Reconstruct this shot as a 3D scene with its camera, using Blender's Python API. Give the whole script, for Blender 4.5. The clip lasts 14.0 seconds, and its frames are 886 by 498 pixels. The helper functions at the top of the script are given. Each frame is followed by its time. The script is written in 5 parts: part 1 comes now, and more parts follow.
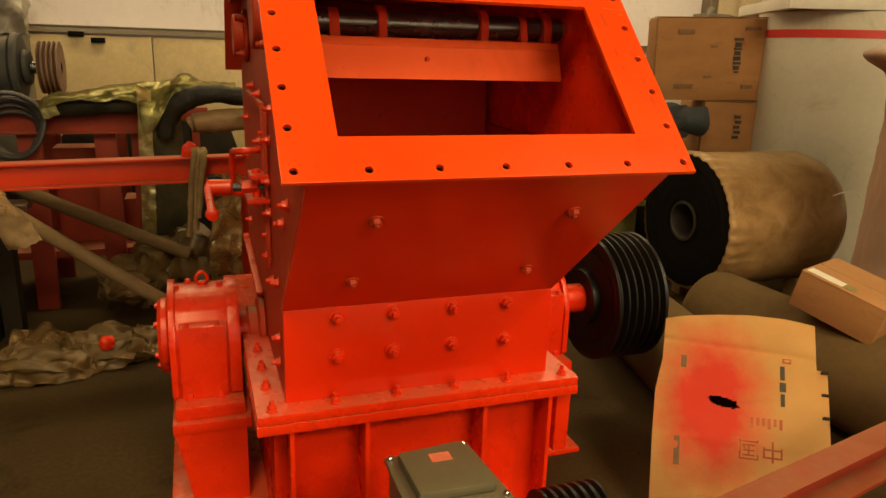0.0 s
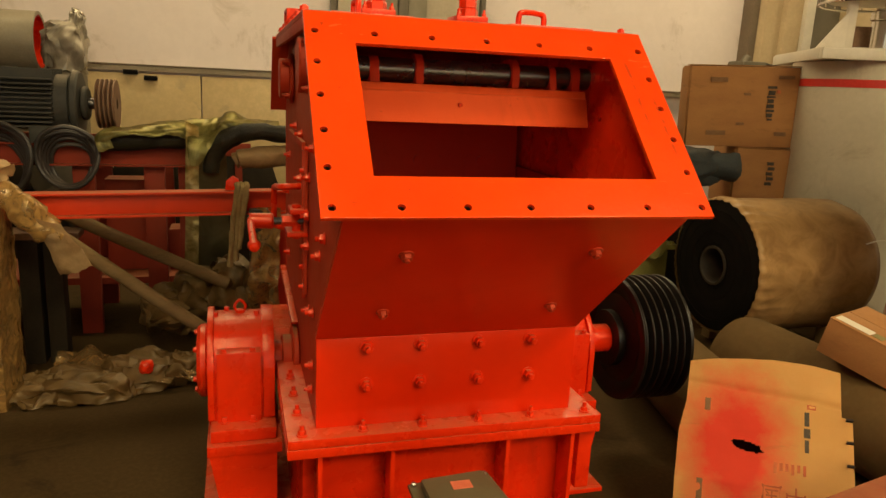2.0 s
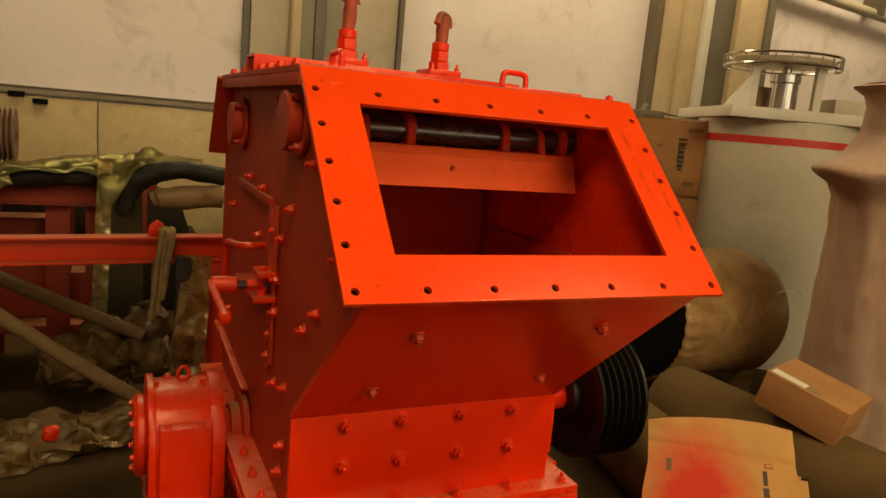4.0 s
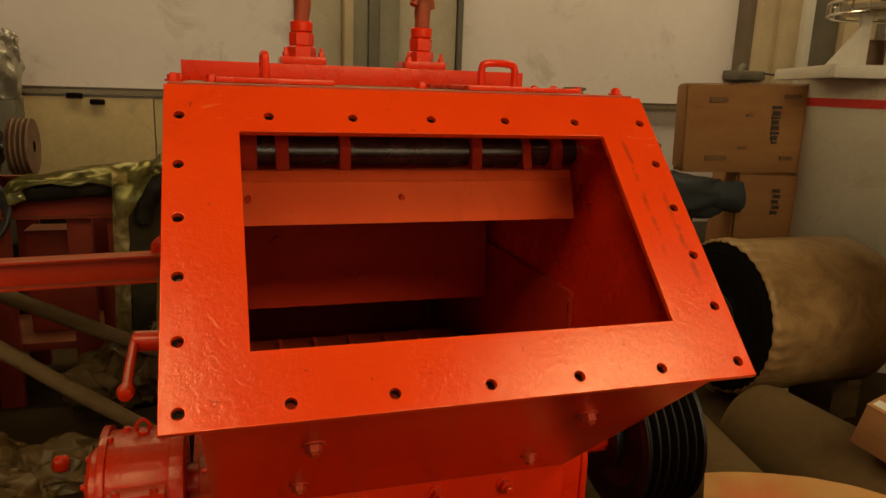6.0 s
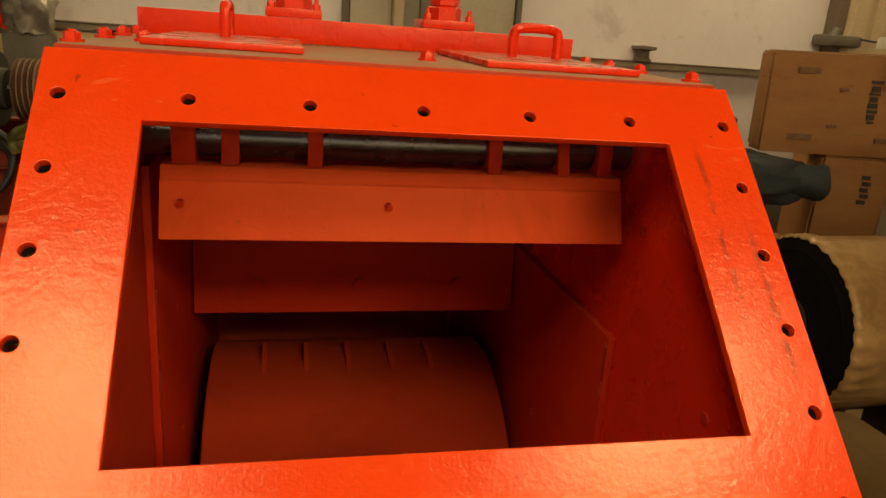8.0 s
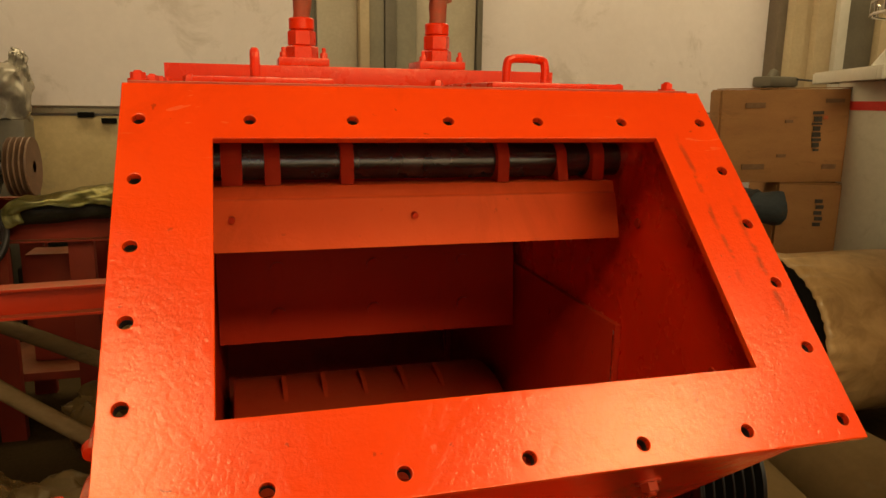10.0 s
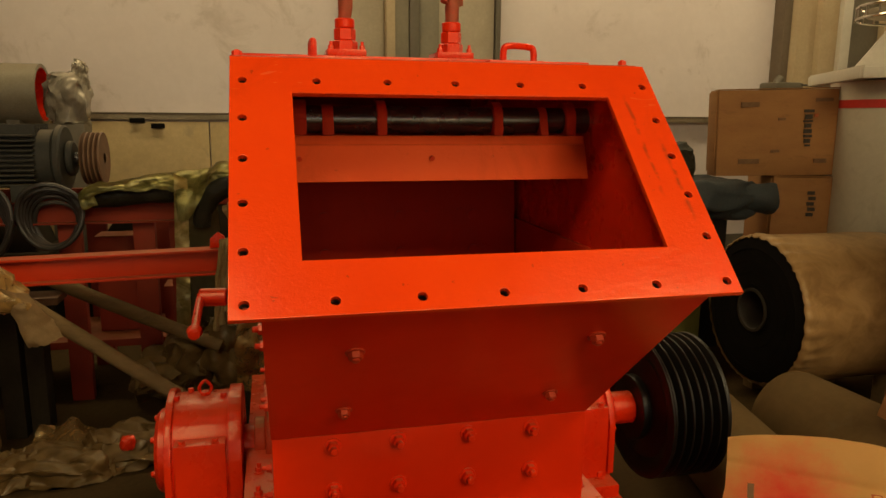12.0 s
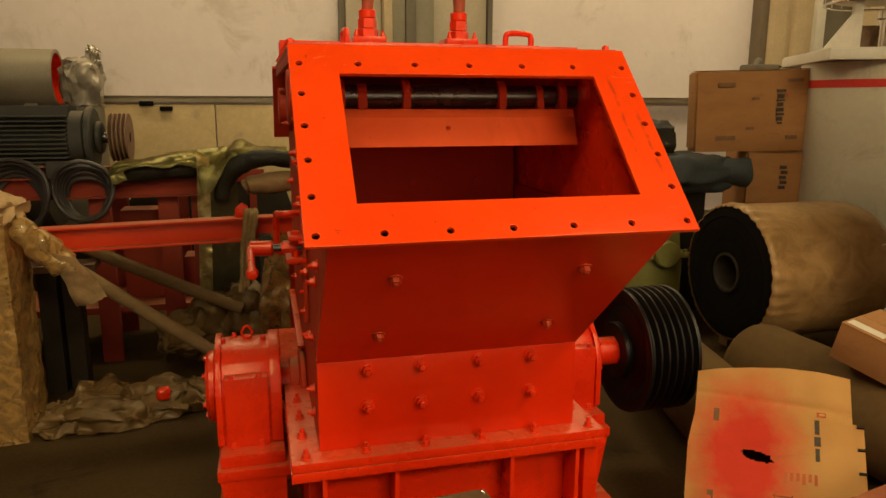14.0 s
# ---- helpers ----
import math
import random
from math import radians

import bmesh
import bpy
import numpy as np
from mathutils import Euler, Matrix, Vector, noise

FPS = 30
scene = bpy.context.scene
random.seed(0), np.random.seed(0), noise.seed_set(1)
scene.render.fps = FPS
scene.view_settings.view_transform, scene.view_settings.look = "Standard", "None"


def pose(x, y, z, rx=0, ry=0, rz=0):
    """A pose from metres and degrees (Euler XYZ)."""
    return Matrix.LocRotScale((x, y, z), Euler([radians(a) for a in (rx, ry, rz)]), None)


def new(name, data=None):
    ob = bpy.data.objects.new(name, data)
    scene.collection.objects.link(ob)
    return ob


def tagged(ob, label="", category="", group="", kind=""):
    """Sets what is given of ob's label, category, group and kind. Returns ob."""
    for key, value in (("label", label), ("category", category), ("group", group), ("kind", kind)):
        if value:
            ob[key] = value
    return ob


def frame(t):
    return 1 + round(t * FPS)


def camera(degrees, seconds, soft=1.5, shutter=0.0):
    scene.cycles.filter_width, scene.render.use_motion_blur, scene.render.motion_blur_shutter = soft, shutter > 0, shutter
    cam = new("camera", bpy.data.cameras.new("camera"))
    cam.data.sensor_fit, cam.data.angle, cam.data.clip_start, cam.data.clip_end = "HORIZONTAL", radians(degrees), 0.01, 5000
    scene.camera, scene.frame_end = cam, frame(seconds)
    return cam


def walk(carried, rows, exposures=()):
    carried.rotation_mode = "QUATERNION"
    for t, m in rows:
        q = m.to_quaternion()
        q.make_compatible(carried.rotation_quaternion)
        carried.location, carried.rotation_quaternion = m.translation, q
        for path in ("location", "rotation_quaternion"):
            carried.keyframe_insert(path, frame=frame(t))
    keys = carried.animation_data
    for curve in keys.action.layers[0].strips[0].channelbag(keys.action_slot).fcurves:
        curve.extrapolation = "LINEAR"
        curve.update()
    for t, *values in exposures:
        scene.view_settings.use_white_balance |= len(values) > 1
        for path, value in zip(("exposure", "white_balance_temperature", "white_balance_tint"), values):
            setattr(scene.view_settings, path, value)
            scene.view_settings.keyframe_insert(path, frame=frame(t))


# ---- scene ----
cam = camera(63.56, 14.0)
ROWS = [  # seconds, place in metres, turn in degrees
    (0.0, -0.6451, -1.9888, 1.6198, 74.18, -1.80, -18.79),
    (0.5, -0.6137, -2.0789, 1.6263, 76.19, -2.01, -17.00),
    (1.0, -0.6253, -2.0999, 1.6274, 76.83, -1.94, -16.41),
    (1.5, -0.6386, -2.0995, 1.6315, 77.28, -2.01, -16.35),
    (2.0, -0.6610, -2.0821, 1.6373, 77.13, -2.72, -15.82),
    (2.5, -0.7548, -2.0085, 1.6513, 78.40, -3.41, -19.04),
    (3.0, -0.8821, -1.9065, 1.6562, 78.48, -4.14, -23.72),
    (3.5, -0.9486, -1.8608, 1.6748, 80.30, -5.31, -25.53),
    (6.0, -0.3907, -1.5300, 1.8279, 77.02, -1.91, -16.81),
    (6.5, -0.3350, -1.3377, 1.8334, 76.77, -0.66, -17.50),
    (7.0, -0.2484, -1.2092, 1.8606, 75.28, -4.67, -13.82),
    (7.5, -0.1937, -1.1607, 1.8732, 73.53, -5.07, -12.46),
    (8.0, -0.1847, -1.1506, 1.8726, 72.78, -4.21, -11.68),
    (8.5, -0.1882, -1.1567, 1.8660, 73.04, -2.81, -11.19),
    (11.0, -0.3793, -1.5047, 1.7268, 80.36, -0.07, -16.99),
    (11.5, -0.3589, -1.6460, 1.7002, 79.39, -1.65, -12.81),
    (12.0, -0.4100, -1.7713, 1.6882, 79.46, -0.45, -13.39),
    (12.5, -0.5393, -1.8714, 1.6669, 76.99, 0.95, -15.74),
    (13.0, -0.5853, -1.9598, 1.6638, 77.44, 0.16, -15.61),
    (13.5, -0.5645, -2.0611, 1.6636, 77.31, -0.90, -14.72),
    (14.0, -0.5773, -2.1288, 1.6661, 78.23, -0.17, -14.35),
]
EXPOSURES = [(0.0, 0.40), (1.5, 0.30), (2.5, 0.22), (3.0, 0.08), (3.5, 0.05), (6.0, -0.6), (6.5, -0.65), (7.5, -0.38), (8.5, -0.10), (11.0, -0.15), (12.5, -0.42), (14.0, 0.0)]
walk(cam, [(t, pose(*p)) for t, *p in ROWS], EXPOSURES)

# ---- world and light ----
world = bpy.data.worlds.new("sky")
scene.world = world
world.use_nodes = True
_wn = world.node_tree.nodes
_sky = _wn.new("ShaderNodeTexSky")
_sky.sky_type, _sky.sun_disc = "NISHITA", False
_sky.sun_elevation, _sky.sun_rotation = radians(50), radians(200)
world.node_tree.links.new(_sky.outputs[0], _wn["Background"].inputs[0])
_wn["Background"].inputs[1].default_value = 0.1

ROOF_Z = 5.2
SKYLIGHTS = [(-2.9, -1.3, -4.5, -3.1), (1.9, 3.3, -3.6, -2.2), (-2.1, -0.9, -2.95, -1.8), (0.3, 3.5, -7.8, -5.6), (-3.2, 10.0, 3.9, 4.7)]  # x0, x1, y0, y1
SKY_POWER = [90, 130, 70, 540, 300]
FILL_POWER = [8, 16, 24]
FILL_WINDOWS = [(-7.0, -4.0), (-1.6, 1.4), (4.0, 7.0)]  # x0, x1 in the wall behind the camera; unseen, added as weak fill
WARM = (1.0, 0.78, 0.41)


def area(name, m, w, h, power):
    la = bpy.data.lights.new(name, "AREA")
    la.shape, la.size, la.size_y, la.energy, la.color = "RECTANGLE", w, h, power, WARM
    ob = new(name, la)
    ob.matrix_world = m
    return ob


for (x0, x1, y0, y1), p in zip(SKYLIGHTS, SKY_POWER):
    area("skylight_lamp", pose((x0 + x1) / 2, (y0 + y1) / 2, ROOF_Z + 0.05), x1 - x0, y1 - y0, p)
for (x0, x1), p in zip(FILL_WINDOWS, FILL_POWER):
    area("window_fill_lamp", pose((x0 + x1) / 2, -9.05, 3.0, 90, 0, 0), x1 - x0, 3.0, p)


# ---- materials ----
def nt(name):
    m = bpy.data.materials.new(name)
    m.use_nodes = True
    t = m.node_tree
    return m, t, t.nodes["Principled BSDF"]


def ramp(t, fac, stops):
    r = t.nodes.new("ShaderNodeValToRGB")
    e = r.color_ramp.elements
    while len(e) < len(stops):
        e.new(0.5)
    for el, (p, c) in zip(e, stops):
        el.position, el.color = p, (*c, 1) if len(c) == 3 else c
    t.links.new(fac, r.inputs[0])
    return r.outputs[0]


def noise_tex(t, scale, detail=4, rough=0.55, stretch=(1, 1, 1), distort=0.0):
    c = t.nodes.new("ShaderNodeTexCoord")
    mp = t.nodes.new("ShaderNodeMapping")
    mp.inputs["Scale"].default_value = stretch
    t.links.new(c.outputs["Object"], mp.inputs[0])
    n = t.nodes.new("ShaderNodeTexNoise")
    n.inputs["Scale"].default_value, n.inputs["Detail"].default_value = scale, detail
    n.inputs["Roughness"].default_value, n.inputs["Distortion"].default_value = rough, distort
    t.links.new(mp.outputs[0], n.inputs[0])
    return n.outputs[0]


def mix(t, fac, a, b):
    x = t.nodes.new("ShaderNodeMix")
    x.data_type = "RGBA"
    for sock, v in ((x.inputs[0], fac), (x.inputs[6], a), (x.inputs[7], b)):
        if isinstance(v, (int, float)):
            sock.default_value = v
        elif isinstance(v, tuple):
            sock.default_value = (*v, 1)
        else:
            t.links.new(v, sock)
    return x.outputs[2]


def bump(t, height, strength, dist, normal=None):
    b = t.nodes.new("ShaderNodeBump")
    b.inputs["Strength"].default_value, b.inputs["Distance"].default_value = strength, dist
    t.links.new(height, b.inputs["Height"])
    if normal:
        t.links.new(normal, b.inputs["Normal"])
    return b.outputs[0]


def up_facing(t, lo, hi):
    """How far a surface faces up: dust settles there."""
    g = t.nodes.new("ShaderNodeNewGeometry")
    sp = t.nodes.new("ShaderNodeSeparateXYZ")
    t.links.new(g.outputs["True Normal"], sp.inputs[0])
    mr = t.nodes.new("ShaderNodeMapRange")
    mr.inputs[1].default_value, mr.inputs[2].default_value = lo, hi
    t.links.new(sp.outputs[2], mr.inputs[0])
    return mr.outputs[0]


def mult(t, a, b):
    x = t.nodes.new("ShaderNodeMath")
    x.operation = "MULTIPLY"
    for i, v in enumerate((a, b)):
        if isinstance(v, (int, float)):
            x.inputs[i].default_value = v
        else:
            t.links.new(v, x.inputs[i])
    return x.outputs[0]


def surface(name, a, b, scale=3.0, rough=(0.5, 0.7), metal=0.0, fine=60.0, fine_amt=0.25, bumps=(0.15, 0.002), stretch=(1, 1, 1), dust=None, dust_amt=0.6, coat=0.0, third=None, spec=0.5):
    """A two-scale painted, wooden, metal or cloth surface: large blotches from a to b, fine grain on top."""
    m, t, p = nt(name)
    big = noise_tex(t, scale, 5, 0.6, stretch)
    small = noise_tex(t, fine, 4, 0.65, stretch)
    col = ramp(t, big, [(0.32, a), (0.68, b)])
    if third:
        col = mix(t, ramp(t, noise_tex(t, scale * 2.7, 6, 0.7, stretch, 0.6), [(0.56, (0, 0, 0)), (0.68, (1, 1, 1))]), col, third)
    dark = tuple(c * 0.6 for c in a)
    col = mix(t, mult(t, ramp(t, small, [(0.42, (1, 1, 1)), (0.62, (0, 0, 0))]), fine_amt), col, dark)
    if dust:
        amount = mult(t, mult(t, up_facing(t, 0.55, 0.95), ramp(t, noise_tex(t, 7, 5, 0.7), [(0.3, (0.35, 0.35, 0.35)), (0.6, (1, 1, 1))])), dust_amt)
        col = mix(t, amount, col, dust)
    t.links.new(col, p.inputs["Base Color"])
    mr = t.nodes.new("ShaderNodeMapRange")
    mr.inputs[3].default_value, mr.inputs[4].default_value = rough
    t.links.new(big, mr.inputs[0])
    t.links.new(mr.outputs[0], p.inputs["Roughness"])
    p.inputs["Metallic"].default_value = metal
    p.inputs["Specular IOR Level"].default_value = spec
    p.inputs["Coat Weight"].default_value = coat
    p.inputs["Coat Roughness"].default_value = 0.15
    t.links.new(bump(t, small, *bumps), p.inputs["Normal"])
    return m


def red_paint(name, a, b, rough, dust_amt, ripple=0.25, chips=True, streaks=False, gloss=0.5, peel=30, smears=0.35, chip=0.25):
    m, t, p = nt(name)
    big = noise_tex(t, 2.2, 5, 0.6)
    col = ramp(t, big, [(0.3, a), (0.7, b)])
    smear = noise_tex(t, 5.0, 6, 0.7, (1, 1, 0.35), 0.8)
    col = mix(t, mult(t, ramp(t, smear, [(0.55, (0, 0, 0)), (0.75, (1, 1, 1))]), smears), col, tuple(c * 0.5 for c in a))
    amount = mult(t, mult(t, up_facing(t, 0.75, 0.98), ramp(t, noise_tex(t, 6, 6, 0.7), [(0.35, (0.4, 0.4, 0.4)), (0.62, (1, 1, 1))])), dust_amt)
    col = mix(t, amount, col, (0.27, 0.16, 0.065))
    if chips:
        ch = ramp(t, noise_tex(t, 38, 3, 0.6, (1, 1, 1), 0.4), [(0.70, (0, 0, 0)), (0.73, (1, 1, 1))])
        col = mix(t, mult(t, ch, chip), col, (0.16, 0.02, 0.008))
    if streaks:  # pale scratches, then two long scuffs down the flange
        sc = ramp(t, noise_tex(t, 55, 2, 0.5, (0.22, 1, 0.6), 1.2), [(0.69, (0, 0, 0)), (0.71, (1, 1, 1))])
        where = ramp(t, noise_tex(t, 3.5, 4, 0.6), [(0.50, (0, 0, 0)), (0.60, (1, 1, 1))])
        col = mix(t, mult(t, mult(t, sc, where), 0.22), col, (0.85, 0.24, 0.09))
        c = t.nodes.new("ShaderNodeTexCoord")
        sp = t.nodes.new("ShaderNodeSeparateXYZ")
        t.links.new(c.outputs["Object"], sp.inputs[0])
        for x, z0, z1 in ((0.406, 1.52, 1.75), (0.452, 1.47, 1.65)):
            wob = t.nodes.new("ShaderNodeMath")
            wob.operation = "MULTIPLY_ADD"
            wob.inputs[1].default_value = 0.02
            t.links.new(noise_tex(t, 12, 3, 0.5), wob.inputs[0])
            t.links.new(sp.outputs[0], wob.inputs[2])
            inx = ramp(t, wob.outputs[0], [(x + 0.004, (0, 0, 0)), (x + 0.009, (1, 1, 1)), (x + 0.011, (1, 1, 1)), (x + 0.016, (0, 0, 0))])
            hz = t.nodes.new("ShaderNodeMath")
            hz.operation = "MULTIPLY"
            hz.inputs[1].default_value = 0.5
            t.links.new(sp.outputs[2], hz.inputs[0])
            inz = ramp(t, hz.outputs[0], [(z0 / 2, (0, 0, 0)), (z0 / 2 + 0.02, (1, 1, 1)), (z1 / 2 - 0.02, (1, 1, 1)), (z1 / 2, (0, 0, 0))])
            gap = ramp(t, noise_tex(t, 30, 4, 0.6), [(0.40, (0, 0, 0)), (0.55, (1, 1, 1))])
            col = mix(t, mult(t, mult(t, inx, inz), mult(t, gap, 0.7)), col, (0.20, 0.035, 0.012))
    t.links.new(col, p.inputs["Base Color"])
    mr = t.nodes.new("ShaderNodeMapRange")
    mr.inputs[3].default_value, mr.inputs[4].default_value = rough
    t.links.new(noise_tex(t, 9, 5, 0.6), mr.inputs[0])
    t.links.new(mr.outputs[0], p.inputs["Roughness"])
    n1 = bump(t, noise_tex(t, peel, 5, 0.6, (1, 1, 1), 0.5), ripple, 0.24 / peel)
    n2 = bump(t, noise_tex(t, 220, 3, 0.6), ripple * 0.8, 0.0015, n1)
    t.links.new(n2, p.inputs["Normal"])
    p.inputs["Specular IOR Level"].default_value = gloss
    p.inputs["Specular Tint"].default_value = (1.0, 0.86, 0.60, 1.0)
    return m


RED = red_paint("red_paint", (0.70, 0.020, 0.0015), (0.78, 0.030, 0.002), (0.20, 0.36), 0.45)
RED_FLANGE = red_paint("red_flange_paint", (0.75, 0.042, 0.002), (0.83, 0.058, 0.003), (0.13, 0.24), 0.2, 0.22, True, True, 0.6, 75, 0.25, 0.5)
RED_HOPPER = red_paint("red_hopper_paint", (0.66, 0.019, 0.0015), (0.74, 0.027, 0.002), (0.16, 0.26), 0.2, 0.08, False, smears=0.12)
RED_RAIL = red_paint("red_rail_paint", (0.50, 0.026, 0.004), (0.60, 0.038, 0.006), (0.4, 0.6), 0.55, 0.2)
# Red darkened for the shade on the table and guard rails; reused elsewhere.
RED_DARK = red_paint("red_darkened_for_shade", (0.16, 0.011, 0.004), (0.23, 0.018, 0.006), (0.55, 0.75), 0.4, 0.2)
RED_ROTOR = red_paint("red_rotor_paint", (0.38, 0.024, 0.005), (0.48, 0.038, 0.008), (0.55, 0.75), 0.1, 0.3, gloss=0.25)
# Dust on upward faces; the darker base carries the left side's shade.
RED_DUSTY_SHADED = red_paint("red_paint_dusty_shaded", (0.40, 0.022, 0.004), (0.50, 0.034, 0.006), (0.45, 0.7), 0.95, 0.2)
RED_INNER = red_paint("red_primer", (0.44, 0.019, 0.003), (0.52, 0.027, 0.004), (0.5, 0.7), 0.08, 0.2, gloss=0.25)
STEEL_DARK = surface("worn_steel_bar", (0.10, 0.095, 0.09), (0.20, 0.19, 0.18), 8, (0.2, 0.34), 0.9)
STEEL = surface("bright_steel", (0.55, 0.53, 0.50), (0.7, 0.68, 0.64), 6, (0.2, 0.35), 1.0, fine_amt=0.15)
BLACK = surface("black_iron", (0.005, 0.004, 0.003), (0.010, 0.008, 0.006), 6, (0.32, 0.48), 0.0, dust=(0.05, 0.036, 0.02), dust_amt=0.08, spec=0.28)
BLACK_DULL = surface("black_rubber", (0.0045, 0.0035, 0.0025), (0.009, 0.007, 0.005), 9, (0.75, 0.92), spec=0.08)
HOLE = surface("hole_shade", (0.012, 0.006, 0.004), (0.02, 0.01, 0.006), 9, (0.8, 0.9))
WALL = surface("white_wall_paint", (0.72, 0.635, 0.60), (0.81, 0.73, 0.70), 0.7, (0.7, 0.9), fine=14, fine_amt=0.06, third=(0.62, 0.54, 0.49))
DADO = surface("cream_wall_board", (0.50, 0.37, 0.17), (0.62, 0.47, 0.24), 1.3, (0.6, 0.85), fine=20, fine_amt=0.2, third=(0.42, 0.33, 0.18))
FLOOR = surface("concrete_floor", (0.043, 0.025, 0.0085), (0.068, 0.042, 0.016), 1.1, (0.75, 0.95), fine=45, fine_amt=0.35, third=(0.030, 0.018, 0.0075), spec=0.08)
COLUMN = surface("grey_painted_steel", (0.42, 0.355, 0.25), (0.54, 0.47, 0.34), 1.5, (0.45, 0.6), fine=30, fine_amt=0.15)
# Dark grey for steel, and for shaded recesses between the columns.
COLUMN_DARK = surface("dark_grey_steel_and_shade", (0.11, 0.092, 0.062), (0.17, 0.145, 0.10), 1.5, (0.45, 0.6), fine=30, fine_amt=0.15)
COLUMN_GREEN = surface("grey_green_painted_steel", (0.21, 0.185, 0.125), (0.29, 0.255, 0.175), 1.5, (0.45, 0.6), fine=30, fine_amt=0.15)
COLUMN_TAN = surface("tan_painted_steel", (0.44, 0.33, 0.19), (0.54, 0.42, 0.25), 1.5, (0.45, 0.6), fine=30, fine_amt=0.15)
# Dark brown that also draws the shadow line along the wall rail.
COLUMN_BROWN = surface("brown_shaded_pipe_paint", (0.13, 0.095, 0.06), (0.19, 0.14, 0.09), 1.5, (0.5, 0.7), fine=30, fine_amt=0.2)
ROOF = surface("roof_sheet", (0.40, 0.39, 0.36), (0.5, 0.49, 0.45), 0.7, (0.5, 0.7))


# ---- mesh helpers ----
def box(bm, x0, x1, y0, y1, z0, z1, bev=0.0, m=None):
    r = bmesh.ops.create_cube(bm, size=1.0, matrix=Matrix.LocRotScale(((x0 + x1) / 2, (y0 + y1) / 2, (z0 + z1) / 2), None, (abs(x1 - x0), abs(y1 - y0), abs(z1 - z0))))
    vs = r["verts"]
    if m is not None:
        bmesh.ops.transform(bm, matrix=m, verts=vs)
    if bev:
        es = list({e for v in vs for e in v.link_edges})
        bmesh.ops.bevel(bm, geom=es, offset=bev, segments=2, affect="EDGES", profile=0.6)


def prism(bm, poly, axis, a0, a1, bev=0.0, holes=None):
    """A plate with the outline poly, thick from a0 to a1 along axis. x: (y, z); y: (x, z); z: (x, y)."""
    put = {"x": lambda u, v, a: (a, u, v), "y": lambda u, v, a: (u, a, v), "z": lambda u, v, a: (u, v, a)}[axis]
    n = len(poly)
    lo = [bm.verts.new(put(u, v, a0)) for u, v in poly]
    hi = [bm.verts.new(put(u, v, a1)) for u, v in poly]
    fs = [bm.faces.new(lo), bm.faces.new(hi)]
    fs += [bm.faces.new((lo[i], lo[(i + 1) % n], hi[(i + 1) % n], hi[i])) for i in range(n)]
    bmesh.ops.recalc_face_normals(bm, faces=fs)
    if bev:
        es = list({e for f in fs for e in f.edges})
        bmesh.ops.bevel(bm, geom=es, offset=bev, segments=2, affect="EDGES", profile=0.6)


def frame_of(d):
    d = Vector(d).normalized()
    return d.to_track_quat("Z", "Y").to_matrix()


def lathe(bm, profile, origin, axis, seg=32, closed=True):
    """Turn (radius, height) pairs about an axis."""
    rot, o = frame_of(axis), Vector(origin)
    rings = []
    for r, h in profile:
        if r < 1e-5:
            rings.append([bm.verts.new(o + rot @ Vector((0, 0, h)))])
        else:
            rings.append([bm.verts.new(o + rot @ Vector((r * math.cos(2 * math.pi * i / seg), r * math.sin(2 * math.pi * i / seg), h))) for i in range(seg)])
    for a, b in zip(rings, rings[1:]):
        for i in range(seg):
            j = (i + 1) % seg
            if len(a) == 1 and len(b) > 1:
                bm.faces.new((a[0], b[i], b[j]))
            elif len(b) == 1 and len(a) > 1:
                bm.faces.new((a[i], a[j], b[0]))
            elif len(a) > 1:
                bm.faces.new((a[i], a[j], b[j], b[i]))


def cyl(bm, p0, p1, r, seg=24, bev=0.0, r1=None):
    p0, p1 = Vector(p0), Vector(p1)
    h, r1 = (p1 - p0).length, r if r1 is None else r1
    b = min(bev, h * 0.4, r * 0.4)
    prof = [(0, 0), (r - b, 0), (r, b), (r1, h - b), (r1 - b, h), (0, h)] if b else [(0, 0), (r, 0), (r1, h), (0, h)]
    lathe(bm, prof, p0, p1 - p0, seg)


def smooth_path(pts, steps=6):
    pts = [Vector(p) for p in pts]
    out = []
    for i in range(len(pts) - 1):
        p0, p1, p2, p3 = pts[max(i - 1, 0)], pts[i], pts[i + 1], pts[min(i + 2, len(pts) - 1)]
        for k in range(steps):
            t = k / steps
            out.append(0.5 * (2 * p1 + (p2 - p0) * t + (2 * p0 - 5 * p1 + 4 * p2 - p3) * t * t + (3 * p1 - p0 - 3 * p2 + p3) * t ** 3))
    return out + [pts[-1]]


def tube(bm, pts, r, seg=10, steps=6, smooth=True):
    """A round bar or cable along pts; r may be a list, one radius a point."""
    path = smooth_path(pts, steps) if smooth else [Vector(p) for p in pts]
    rings, up = [], Vector((0, 0, 1))
    for i, p in enumerate(path):
        d = (path[min(i + 1, len(path) - 1)] - path[max(i - 1, 0)]).normalized()
        if abs(d.dot(up)) > 0.95:
            up = Vector((1, 0, 0))
        s = d.cross(up).normalized()
        u = s.cross(d).normalized()
        up = u
        rr = r if isinstance(r, (int, float)) else r[min(i * len(r) // len(path), len(r) - 1)]
        rings.append([bm.verts.new(p + rr * (s * math.cos(2 * math.pi * k / seg) + u * math.sin(2 * math.pi * k / seg))) for k in range(seg)])
    for a, b in zip(rings, rings[1:]):
        for k in range(seg):
            bm.faces.new((a[k], a[(k + 1) % seg], b[(k + 1) % seg], b[k]))
    bm.faces.new(rings[0][::-1]), bm.faces.new(rings[-1])


